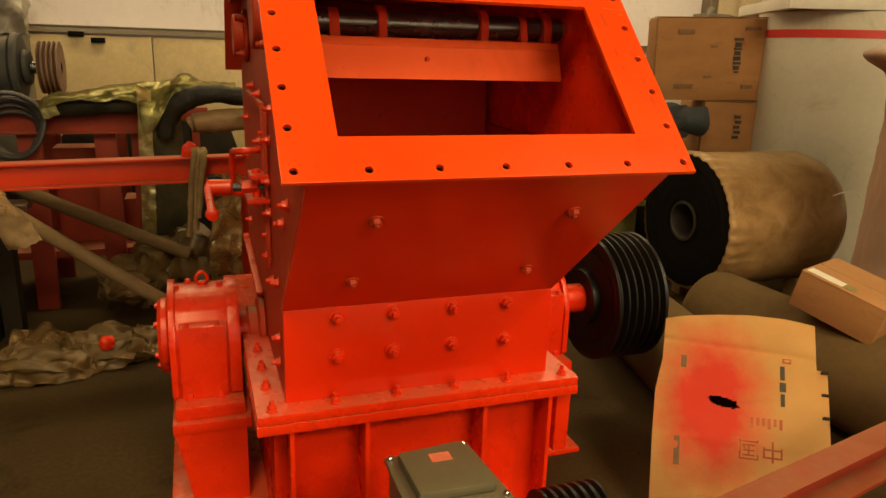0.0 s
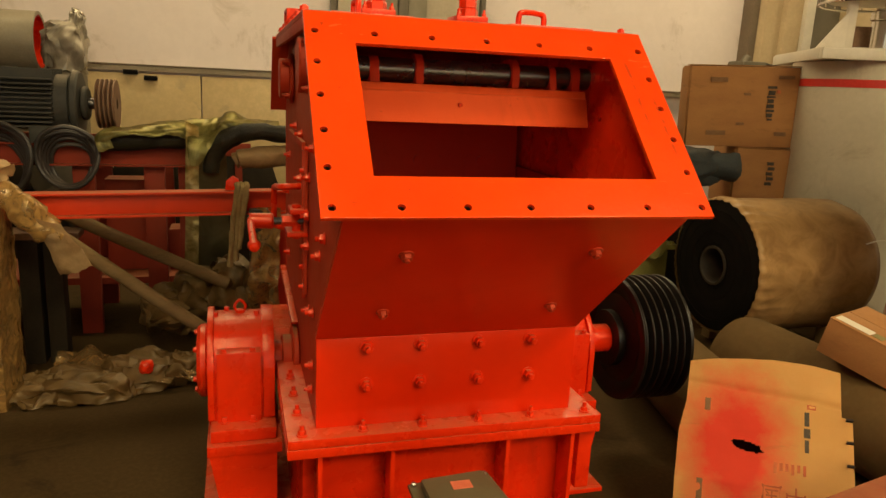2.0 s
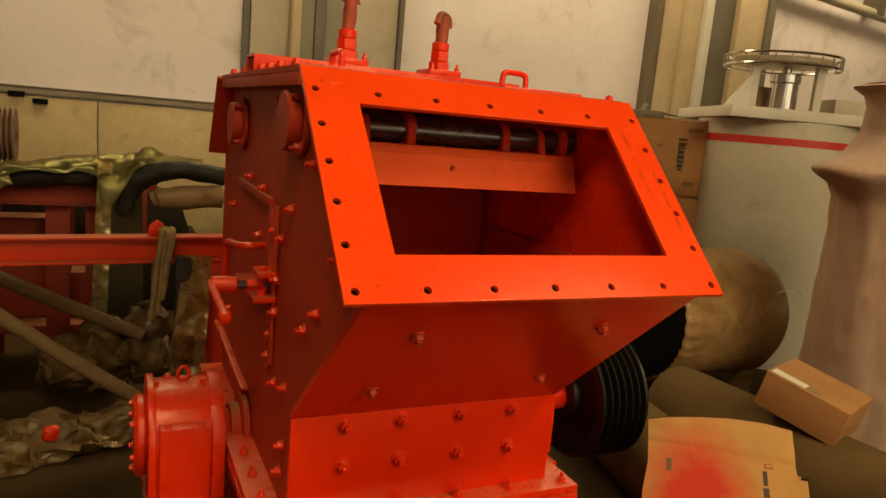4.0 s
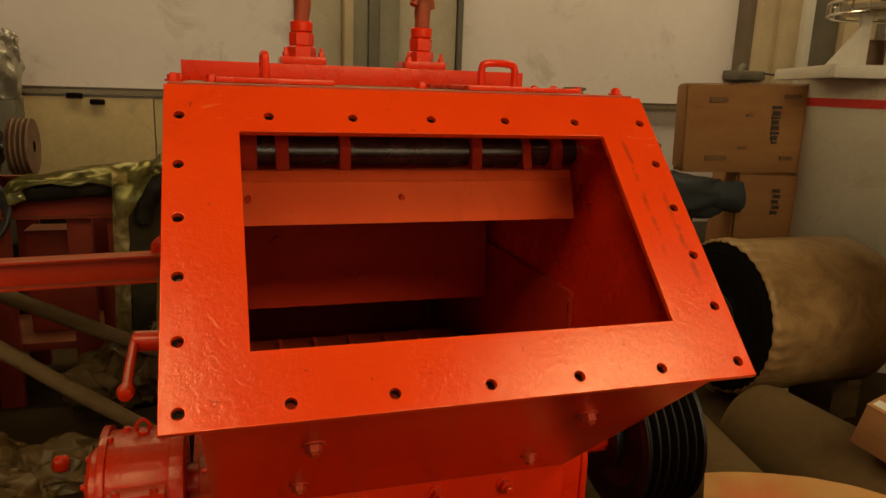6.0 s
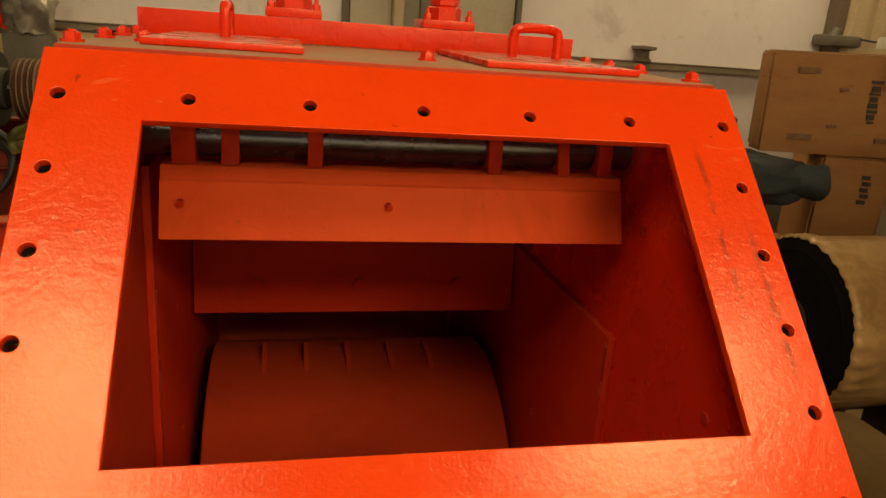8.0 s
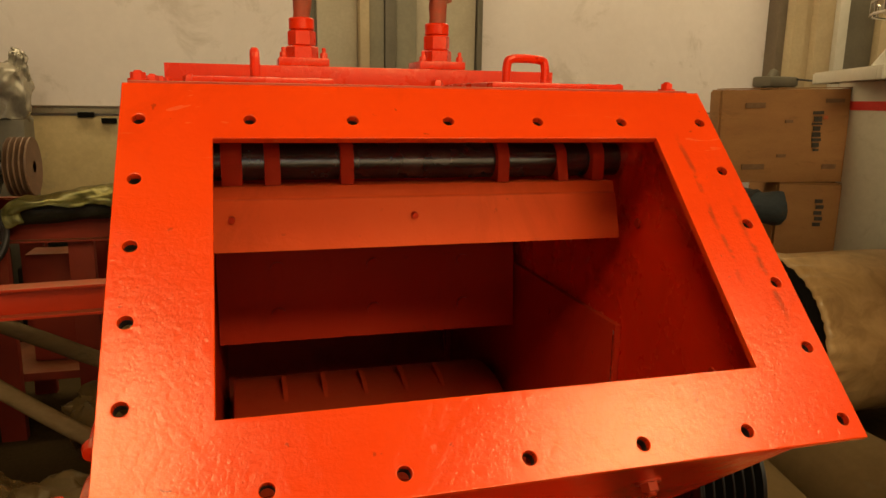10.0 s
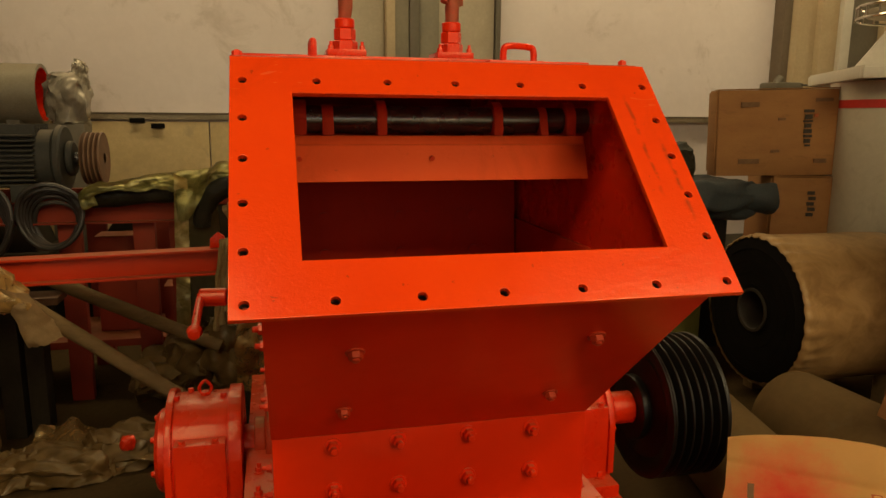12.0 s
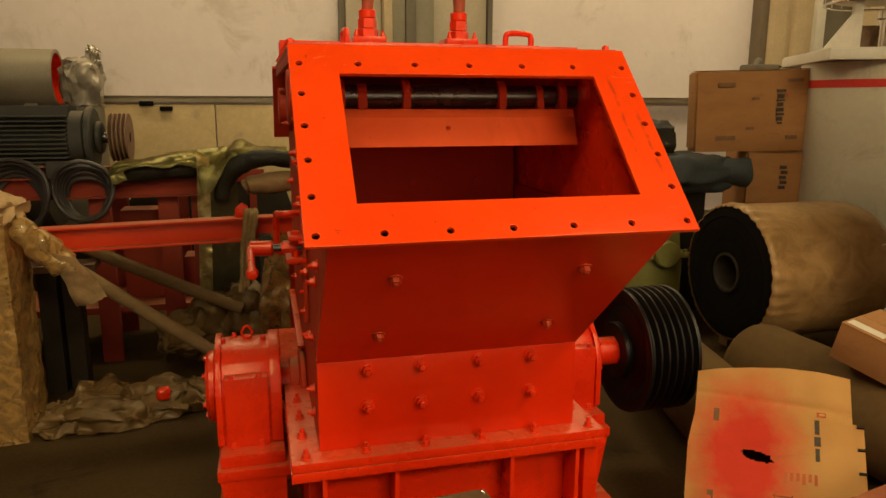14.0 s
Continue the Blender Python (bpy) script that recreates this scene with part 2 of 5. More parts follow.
def hexbolt(bm, p, d, r=0.016, h=0.014, washer=True, stud=0.0):
    """A hexagon head on its washer, at p, standing out along d: one closed mesh."""
    rot, p = frame_of(d), Vector(p)
    w = 0.004 if washer else 0.0

    def loop(rad, z, hexa=False):
        out = []
        for k in range(12):
            q = rad * (0.866 if hexa and k % 2 else 1.0)
            a = math.pi * k / 6
            out.append(bm.verts.new(p + rot @ Vector((q * math.cos(a), q * math.sin(a), z))))
        return out

    rings = [loop(r * 1.35, 0), loop(r * 1.35, w)] if washer else []
    rings += [loop(r, w, True), loop(r, w + h - 0.002, True), loop(r * 0.86, w + h)]
    if stud:
        rings += [loop(r * 0.55, w + h), loop(r * 0.55, w + h + stud - 0.002), loop(r * 0.42, w + h + stud)]
    for a, b in zip(rings, rings[1:]):
        for k in range(12):
            bm.faces.new((a[k], a[(k + 1) % 12], b[(k + 1) % 12], b[k]))
    bm.faces.new(rings[0][::-1]), bm.faces.new(rings[-1])


def crumple(bm, amp, freq, seed=0.0):
    """Push the points of a mesh about, like crumpled sheet."""
    for v in bm.verts:
        v.co += amp * Vector(noise.noise_vector(v.co * freq + Vector((seed, seed * 1.7, seed * 0.3)))) + amp * 0.4 * Vector(noise.noise_vector(v.co * freq * 3 + Vector((seed, 3, 9))))


def part(name, bm, material, parent=None, label="", angle=35):
    me = bpy.data.meshes.new(name)
    bmesh.ops.recalc_face_normals(bm, faces=bm.faces[:])
    bm.to_mesh(me)
    bm.free()
    for mm in material if isinstance(material, (list, tuple)) else [material]:
        me.materials.append(mm)
    me.polygons.foreach_set("use_smooth", [True] * len(me.polygons))
    me.set_sharp_from_angle(angle=radians(angle))
    ob = new(name, me)
    ob.parent = parent
    if label:
        ob["label"] = label
    return ob


def thing(name, m, label, category, group="", kind=""):
    ob = new(name)
    ob.matrix_world = m
    ob.empty_display_size = 0.1
    return tagged(ob, label, category, group, kind)


B = bmesh.new


def solid(name, x0, x1, y0, y1, z0, z1, material, label, category):
    bm = B()
    box(bm, x0, x1, y0, y1, z0, z1)
    return tagged(part(name, bm, material), label, category, kind="structure")


# ---- the hall ----
HX0, HX1, HY0, HY1 = -10.0, 12.0, -9.0, 5.6
solid("floor", HX0, HX1, HY0, HY1, -0.2, 0.0, FLOOR, "dark worn dusty concrete workshop floor", "floor")
solid("wall_north", HX0, HX1, HY1, HY1 + 0.25, -0.2, ROOF_Z, WALL, "off-white painted workshop wall with stains", "wall")
solid("wall_west", HX0 - 0.25, HX0, HY0, HY1 + 0.25, -0.2, ROOF_Z, WALL, "off-white painted workshop side wall", "wall")
solid("wall_east", HX1, HX1 + 0.25, HY0, HY1 + 0.25, -0.2, ROOF_Z, WALL, "off-white painted workshop side wall", "wall")


def holed(name, rects, u0, u1, v0, v1, put, material, label, category):
    """A slab between u0, u1 and v0, v1 with rectangular openings through it."""
    us = sorted({u0, u1, *[r[0] for r in rects], *[r[1] for r in rects]})
    vs = sorted({v0, v1, *[r[2] for r in rects], *[r[3] for r in rects]})
    bm = B()
    for a, b in zip(us, us[1:]):
        for c, d in zip(vs, vs[1:]):
            if not any(r[0] <= a and b <= r[1] and r[2] <= c and d <= r[3] for r in rects):
                box(bm, *put(a, b, c, d))
    return tagged(part(name, bm, material), label, category, kind="structure")


holed("ceiling", SKYLIGHTS, HX0, HX1, HY0, HY1, lambda a, b, c, d: (a, b, c, d, ROOF_Z, ROOF_Z + 0.2), ROOF, "grey sheet roof of the workshop with skylight openings", "ceiling")
# Unseen wall; its window openings are added to let the fill in.
holed("wall_south", [(a, b, 1.5, 4.5) for a, b in FILL_WINDOWS], HX0, HX1, -0.2, ROOF_Z, lambda a, b, c, d: (a, b, HY0 - 0.25, HY0, c, d), WALL, "unseen off-white workshop wall with tall window openings added for fill light", "wall")


def plate_with_holes(outlines, thick, bev=0.0015):
    """A flat plate in the xy plane, from z = 0 down to -thick; the first outline is its rim, the others go through it."""
    cu = bpy.data.curves.new("outline", "CURVE")
    cu.dimensions, cu.fill_mode, cu.extrude, cu.bevel_depth = "2D", "BOTH", thick / 2 - bev, bev
    for pts in outlines:
        sp = cu.splines.new("POLY")
        sp.points.add(len(pts) - 1)
        for q, (u, v) in zip(sp.points, pts):
            q.co = (u, v, 0, 1)
        sp.use_cyclic_u = True
    ob = bpy.data.objects.new("outline", cu)
    scene.collection.objects.link(ob)
    bpy.context.view_layer.update()
    me = bpy.data.meshes.new_from_object(ob.evaluated_get(bpy.context.evaluated_depsgraph_get()))
    bm = bmesh.new()
    bm.from_mesh(me)
    bmesh.ops.transform(bm, matrix=Matrix.Translation((0, 0, -thick / 2)), verts=bm.verts[:])
    bpy.data.objects.remove(ob)
    bpy.data.meshes.remove(me)
    bpy.data.curves.remove(cu)
    return bm


def ring(cx, cy, r, n=20):
    return [(cx + r * math.cos(2 * math.pi * k / n), cy + r * math.sin(2 * math.pi * k / n)) for k in range(n)]


def rect(x0, x1, y0, y1):
    return [(x0, y0), (x1, y0), (x1, y1), (x0, y1)]


# ---- the crusher ----
SHAFT_Y, SHAFT_Z = 0.66, 0.56
FLANGE = Matrix.Translation((0, -0.571, 1.351)) @ Matrix(((1, 0, 0, 0), (0, 0.7036, -0.7106, 0), (0, 0.7106, 0.7036, 0), (0, 0, 0, 1)))


def build_crusher():
    c = thing("impact_crusher", pose(0, 0, 0), "bright red painted steel impact crusher on the workshop floor", "crusher")

    # feed flange with its row of holes
    pts = [(-0.464 + i * 0.9285 / 6, v) for i in range(7) for v in (0.027, 0.576)]
    pts += [(x, 0.027 + i * 0.549 / 5) for i in range(1, 5) for x in (-0.465, 0.463)]
    bm = plate_with_holes([rect(-0.489, 0.489, 0, 0.648), rect(-0.364, 0.366, 0.112, 0.541)] + [ring(u, v, 0.0104) for u, v in pts], 0.012)
    bm.transform(FLANGE)
    flange = part("feed_flange", bm, RED_FLANGE, c, "orange-red flange with a row of bolt holes")
    # Dark sleeves added in the through holes to put shade inside them.
    for u, v in pts:
        bm = B()
        lathe(bm, [(0.0103, -0.0015), (0.0090, -0.003), (0.0090, -0.024), (0.0135, -0.024), (0.0135, -0.0125), (0.0103, -0.0123), (0.0103, -0.0015)], (u, v, 0), (0, 0, 1), 16)
        bm.transform(FLANGE)
        part("hole_dark_sleeve", bm, HOLE, flange)

    # casing plates
    side = [(0.021, 0.566), (0.021, 0.870), (-0.522, 1.347), (-0.091, 1.784), (1.20, 1.796), (1.40, 1.50), (1.41, 0.95), (1.28, 0.566)]
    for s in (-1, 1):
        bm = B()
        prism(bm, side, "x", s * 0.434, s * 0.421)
        # The left plate takes the darker red, with that side's shade in it.
        part("side_plate", bm, RED_DUSTY_SHADED if s < 0 else RED, c)
    bm = B()
    box(bm, -0.434, 0.437, 0.004, 0.020, 0.566, 0.862, 0.002)
    part("front_plate", bm, RED_HOPPER, c)
    bm = B()
    prism(bm, [(0.004, 0.8635), (0.0195, 0.8705), (-0.523, 1.3465), (-0.548, 1.345)], "x", -0.437, 0.437)
    part("hopper_plate", bm, RED_HOPPER, c)
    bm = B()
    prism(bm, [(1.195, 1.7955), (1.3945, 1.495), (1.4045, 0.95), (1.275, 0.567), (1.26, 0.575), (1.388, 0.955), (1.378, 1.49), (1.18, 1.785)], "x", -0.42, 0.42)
    part("rear_plate", bm, RED_DUSTY_SHADED, c)
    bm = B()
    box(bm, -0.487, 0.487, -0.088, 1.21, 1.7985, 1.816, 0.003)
    part("roof_plate", bm, RED_DUSTY_SHADED, c, "dusty red roof plate")
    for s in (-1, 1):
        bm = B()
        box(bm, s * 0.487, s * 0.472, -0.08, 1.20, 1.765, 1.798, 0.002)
        part("eave_strip", bm, RED_DUSTY_SHADED, c)
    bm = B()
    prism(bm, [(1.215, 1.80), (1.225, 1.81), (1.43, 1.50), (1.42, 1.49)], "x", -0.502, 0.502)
    part("rear_flange", bm, RED_DUSTY_SHADED, c)

    # studs on front and hopper
    for x in (-0.278, -0.104, 0.091, 0.273):
        for z in (0.83, 0.705):
            bm = B()
            hexbolt(bm, (x, 0.004, z), (0, -1, 0), 0.0175, 0.018, True, 0.016)
            part("nut", bm, RED, c)
    for x, x2 in ((-0.262, -0.262), (0.255, 0.265)):
        for u, y, z in ((x, -0.414, 1.228), (x2, -0.145, 0.993)):
            bm = B()
            hexbolt(bm, (u, y, z), (0, -0.657, -0.754), 0.015, 0.013, True, 0.006)
            part("nut", bm, RED_DUSTY_SHADED, c)

    # split flange between casing and stand
    bm = B()
    box(bm, -0.525, 0.525, -0.066, 1.32, 0.536, 0.5655, 0.003)
    part("casing_flange", bm, RED, c)
    bm = B()
    box(bm, -0.527, 0.527, -0.068, 1.32, 0.503, 0.534, 0.003)
    part("stand_flange", bm, RED, c)
    spots = [(x, -0.030) for x in (-0.48, -0.29, -0.095, 0.095, 0.28, 0.48)] + [(s * 0.483, y) for s in (-1, 1) for y in (0.12, 0.27, 0.42)]
    for x, y in spots:
        bm = B()
        hexbolt(bm, (x, y, 0.5655), (0, 0, 1), 0.013, 0.014, True, 0.016)
        part("bolt", bm, RED, c)

    # stand: recessed body, ribs, end brackets
    bm = B()
    box(bm, -0.47, 0.47, 0.045, 1.25, 0.0, 0.502)
    part("stand_body", bm, RED, c)
    for x in (-0.425, -0.194, 0.199, 0.436):
        bm = B()
        prism(bm, [(0.0445, 0.0), (0.0445, 0.5025), (-0.052, 0.5025), (-0.052, 0.02)], "x", x - 0.007, x + 0.007, 0.0015)
        part("rib", bm, RED, c)
    bm = B()
    box(bm, -0.53, 0.53, -0.09, 1.30, 0.0, 0.02, 0.003)
    part("foot_plate", bm, RED, c)
    bm = B()
    box(bm, 0.472, 0.524, -0.03, 0.11, 0.27, 0.502, 0.004)
    part("end_bracket", bm, RED, c)

    # bearing housings on their pedestals
    for s in (-1, 1):
        xa, xb = s * 0.540, s * 0.772
        bm = B()
        body = [(SHAFT_Y - 0.19, 0.375)] + [(SHAFT_Y - 0.19 * math.cos(a), SHAFT_Z + 0.19 * math.sin(a)) for a in [math.pi * k / 20 for k in range(21)]] + [(SHAFT_Y + 0.19, 0.375)]
        prism(bm, body, "x", xa, xb, 0.006)
        hous = part("bearing_housing", bm, RED, c, "red bearing housing")
        bm = B()
        for x0, x1 in ((xa - s * 0.004, xa + s * 0.038), (xb - s * 0.020, xb + s * 0.003)):
            arc = [(SHAFT_Y - 0.206, 0.40)] + [(SHAFT_Y - 0.206 * math.cos(a), SHAFT_Z + 0.206 * math.sin(a)) for a in [math.pi * k / 20 for k in range(21)]] + [(SHAFT_Y + 0.206, 0.40)]
            prism(bm, arc, "x", x0, x1, 0.004)
        part("rib_band", bm, RED, hous)
        bm = B()
        box(bm, xa + s * 0.045, xb - s * 0.030, SHAFT_Y - 0.213, SHAFT_Y - 0.15, 0.393, 0.662, 0.004)
        box(bm, xa + s * 0.046, xb - s * 0.031, SHAFT_Y - 0.207, SHAFT_Y + 0.207, 0.552, 0.566, 0.003)
        part("split_face", bm, RED, hous)
        bm = B()
        cyl(bm, (xb, SHAFT_Y, SHAFT_Z), (xb + s * 0.042, SHAFT_Y, SHAFT_Z), 0.140, 40, 0.012)
        for k in range(6):
            a = math.pi * k / 3 + 0.3
            hexbolt(bm, (xb + s * 0.042, SHAFT_Y + 0.11 * math.cos(a), SHAFT_Z + 0.11 * math.sin(a)), (s, 0, 0), 0.010, 0.009)
        part("end_cap", bm, RED, hous)
        for y in (SHAFT_Y - 0.205, SHAFT_Y + 0.205):
            for x in (xa + s * 0.075, xb - s * 0.055):
                bm = B()
                hexbolt(bm, (x, y, 0.392), (0, 0, 1), 0.016, 0.02, True, 0.022)
                part("bolt", bm, RED, hous)
                bm = B()
                hexbolt(bm, (x, y * 0.97 + SHAFT_Y * 0.03, 0.662), (0, 0, 1), 0.010, 0.010)
                part("cap_bolt", bm, RED, hous)
        bm = B()
        xm = (xa + xb) / 2
        tube(bm, [(xm - 0.014, SHAFT_Y, 0.755), (xm - 0.02, SHAFT_Y, 0.775), (xm, SHAFT_Y, 0.797), (xm + 0.02, SHAFT_Y, 0.775), (xm + 0.014, SHAFT_Y, 0.755)], 0.0055, 8)
        cyl(bm, (xm, SHAFT_Y, 0.745), (xm, SHAFT_Y, 0.760), 0.018, 14, 0.003)
        part("lifting_eye", bm, RED, hous)
        for dx, dy in ((-0.09, -0.03), (-0.05, 0.03), (0.06, -0.03), (0.09, 0.02)):
            bm = B()
            hexbolt(bm, (xm + dx, SHAFT_Y + dy, 0.742), (0, 0, 1), 0.010, 0.016)
            part("grease_plug", bm, RED, hous)
        bm = B()
        box(bm, xa - s * 0.006, xb - s * 0.006, 0.385, 0.935, 0.345, 0.392, 0.006)
        box(bm, xa - s * 0.024, xb + s * 0.006, 0.36, 0.965, 0.303, 0.343, 0.004)
        part("housing_foot", bm, RED, hous)
        bm = B()
        prism(bm, [(xa - s * 0.006, 0.302), (xb - s * 0.002, 0.302), (xb - s * 0.052, 0.02), (xa - s * 0.006, 0.02)], "y", 0.365, 0.955)
        box(bm, xa - s * 0.02, xb + s * 0.03, 0.33, 0.99, 0.0, 0.0195, 0.003)
        part("pedestal", bm, RED, c)
        bm = B()
        cyl(bm, (s * 0.437, SHAFT_Y, SHAFT_Z), (s * 0.462, SHAFT_Y, SHAFT_Z), 0.122, 40, 0.005)
        cyl(bm, (s * 0.462, SHAFT_Y, SHAFT_Z), (s * 0.500, SHAFT_Y, SHAFT_Z), 0.085, 32, 0.004)
        part("shaft_seal", bm, RED_DUSTY_SHADED, c)
        bm = B()
        cyl(bm, (s * 0.40, SHAFT_Y, SHAFT_Z), (s * (0.97 if s > 0 else 0.56), SHAFT_Y, SHAFT_Z), 0.063, 32)
        part("shaft", bm, RED, c)

    # grooved drive pulley
    bm = B()
    prof = [(0.064, 0.0), (0.125, 0.0), (0.128, 0.006), (0.128, 0.03), (0.20, 0.05), (0.243, 0.030), (0.27, 0.030), (0.278, 0.034)]
    h = 0.040
    for k in range(6):
        prof += [(0.278, h), (0.280, h + 0.002), (0.280, h + 0.006), (0.278, h + 0.008), (0.252, h + 0.017), (0.252, h + 0.027), (0.278, h + 0.036)]
        h += 0.036
    prof += [(0.280, h + 0.012), (0.276, h + 0.016), (0.24, h + 0.016), (0.235, h - 0.01), (0.10, h - 0.02), (0.0, h - 0.02)]
    lathe(bm, prof, (0.935, SHAFT_Y, SHAFT_Z), (1, 0, 0), 56)
    part("drive_pulley", bm, BLACK, c, "black cast-iron pulley with six belt grooves")

    # roof fittings: channel, adjusting rods, hatches, handles
    bm = B()
    prism(bm, [(0.50, 1.8165), (0.50, 1.868), (0.575, 1.868), (0.64, 1.868), (0.64, 1.8165), (0.632, 1.8165), (0.632, 1.860), (0.508, 1.860), (0.508, 1.8165)], "x", -0.489, 0.47, 0.001)
    part("roof_channel", bm, RED, c)
    for x, tip in ((-0.172, 2.105), (0.172, 2.075)):
        bm = B()
        box(bm, x - 0.060, x + 0.060, 0.505, 0.635, 1.8685, 1.888, 0.003)
        for dx in (-0.048, 0.048):
            hexbolt(bm, (x + dx, 0.52, 1.884), (0, 0, 1), 0.009, 0.012, True, 0.012)
        rod = part("rod_base", bm, RED, c)
        bm = B()
        cyl(bm, (x, 0.57, 1.884), (x, 0.57, 1.918), 0.040, 6, 0.003)
        cyl(bm, (x, 0.57, 1.9185), (x, 0.57, 1.955), 0.034, 6, 0.003)
        cyl(bm, (x, 0.57, 1.9555), (x, 0.57, 1.985), 0.031, 24, 0.003)
        part("lock_nut", bm, RED, rod)
        bm = B()
        tube(bm, [(x, 0.57, 1.97), (x + 0.003, 0.57, 2.03), (x + 0.004, 0.572, tip - 0.02), (x - 0.002, 0.57, tip)], 0.022, 16)
        tube(bm, [(x - 0.03, 0.55, tip - 0.03), (x - 0.012, 0.558, tip + 0.004), (x + 0.018, 0.57, tip - 0.002), (x + 0.03, 0.58, tip - 0.035)], 0.012, 8)
        crumple(bm, 0.004, 30, x)
        part("adjusting_rod", bm, RUSTY, rod, "red and rust brown threaded rod with a wrapped end")
    for x0, x1, y0, y1 in ((-0.40, -0.16, 0.02, 0.42), (0.13, 0.40, 0.0, 0.42)):
        bm = B()
        box(bm, x0, x1, y0, y1, 1.8165, 1.8275, 0.003)
        part("hatch", bm, RED, c)
    for p in ([(-0.292, 0.215, 1.829), (-0.292, 0.215, 1.868), (-0.292, 0.228, 1.882), (-0.292, 0.30, 1.882), (-0.292, 0.313, 1.868), (-0.292, 0.313, 1.829)],
              [(0.232, 0.20, 1.829), (0.232, 0.20, 1.868), (0.245, 0.20, 1.882), (0.315, 0.22, 1.882), (0.328, 0.22, 1.868), (0.328, 0.22, 1.829)]):
        bm = B()
        tube(bm, p, 0.0095, 10, 4)
        part("handle", bm, RED, c)
    for x, y in [(s * 0.478, y) for s in (-1, 1) for y in (-0.03, 0.16, 0.30, 0.43, 0.72, 0.95)] + [(-0.41, 0.12), (0.42, 0.18), (0.05, 0.1)]:
        bm = B()
        hexbolt(bm, (x, y, 1.816), (0, 0, 1), 0.012, 0.010, True, 0.003)
        part("bolt", bm, RED, c)

    # left and right side fittings
    for s in (-1, 1):
        for y, z in ((0.055, 1.675), (0.94, 1.635)):
            bm = B()
            cyl(bm, (s * 0.437, y, z), (s * 0.452, y, z), 0.098, 36, 0.003)
            cyl(bm, (s * 0.452, y, z), (s * 0.490, y, z), 0.078, 36, 0.004)
            for k in range(4):
                a = math.pi * (k / 2 + 0.25)
                hexbolt(bm, (s * 0.452, y + 0.092 * math.cos(a), z + 0.092 * math.sin(a)), (s, 0, 0), 0.013, 0.016, True, 0.012)
            part("shaft_boss", bm, RED_DUSTY_SHADED, c)
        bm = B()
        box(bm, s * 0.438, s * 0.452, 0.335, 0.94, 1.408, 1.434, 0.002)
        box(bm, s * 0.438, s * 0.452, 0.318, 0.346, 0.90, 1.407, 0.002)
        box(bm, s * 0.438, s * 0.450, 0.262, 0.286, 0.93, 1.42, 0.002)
        part("split_strip", bm, RED_DUSTY_SHADED, c)
        bolts = [(0.737, 1.462), (0.493, 1.448), (0.098, 1.435), (0.544, 1.286), (0.29, 1.345), (0.209, 1.332), (0.288, 1.021), (-0.09, 1.148), (-0.206, 1.224),
                 (0.216, 0.89), (0.078, 0.926), (0.311, 0.945), (0.25, 1.10), (-0.352, 1.387), (-0.10, 1.576), (0.268, 1.729), (1.068, 1.318), (0.08, 0.75), (0.10, 0.66), (0.25, 1.20), (1.15, 1.15), (1.2, 1.02), (1.1, 0.88)]
        for y, z in bolts:
            bm = B()
            hexbolt(bm, (s * 0.437, y, z), (s, 0, 0), 0.013, 0.011, True, 0.012)
            part("bolt", bm, RED, c)
        bm = B()
        prism(bm, [(0.62, 0.712), (0.64, 0.695), (1.36, 0.735), (1.345, 0.757)], "x", s * 0.438, s * 0.464, 0.002)
        part("rear_split_flange", bm, RED, c)
    bm = B()
    tube(bm, [(-0.44, 0.70, 1.07), (-0.515, 0.70, 1.08), (-0.525, 0.69, 1.11), (-0.525, 0.67, 1.215), (-0.522, 0.64, 1.24), (-0.515, 0.43, 1.27), (-0.445, 0.42, 1.275)], 0.012, 10, 5)
    part("lever_bar", bm, RED, c)
    bm = B()
    box(bm, -0.505, -0.437, 0.255, 0.60, 1.128, 1.143, 0.003)
    box(bm, -0.495, -0.437, 0.255, 0.36, 1.205, 1.220, 0.003)
    cyl(bm, (-0.472, 0.30, 1.115), (-0.472, 0.30, 1.232), 0.015, 14, 0.003)
    jack = part("latch_bracket", bm, RED, c)
    bm = B()
    cyl(bm, (-0.438, 0.298, 1.176), (-0.545, 0.298, 1.176), 0.013, 16)
    part("latch_thread", bm, STEEL_DARK, jack, "dark greasy threaded end")
    bm = B()
    cyl(bm, (-0.5455, 0.298, 1.176), (-0.622, 0.306, 1.176), 0.026, 20, 0.004)
    cyl(bm, (-0.470, 0.298, 1.176), (-0.520, 0.298, 1.176), 0.020, 6, 0.003)
    part("latch_screw", bm, RED, jack)
    bm = B()
    tube(bm, [(-0.617, 0.320, 1.178), (-0.619, 0.290, 1.176), (-0.617, 0.18, 1.163), (-0.614, 0.075, 1.150)], 0.0115, 10)
    lathe(bm, [(0, -0.024), (0.014, -0.019), (0.020, 0), (0.015, 0.019), (0, 0.024)], (-0.614, 0.062, 1.148), (0.02, -1, -0.12), 14)
    part("crank", bm, RED, jack)

    # inside the throat
    bm = B()
    prism(bm, [(-0.033, 1.529), (0.07, 1.529), (0.072, 1.639), (0.008, 1.639), (0.002, 1.618), (-0.004, 1.616)], "x", -0.377, 0.397, 0.003)
    bar = part("impact_bar", bm, RED_BAR, c, "rough reddish-brown impact bar")
    for x in (-0.345, -0.02):
        bm = B()
        cyl(bm, (x, -0.012, 1.585), (x, -0.0245, 1.584), 0.006, 10)
        part("plug", bm, RED_INNER, bar)
    bm = B()
    cyl(bm, (-0.436, 0.06, 1.678), (0.436, 0.06, 1.678), 0.034, 28)
    part("hanger_shaft", bm, STEEL_DARK, c, "dark greasy steel hanger shaft")
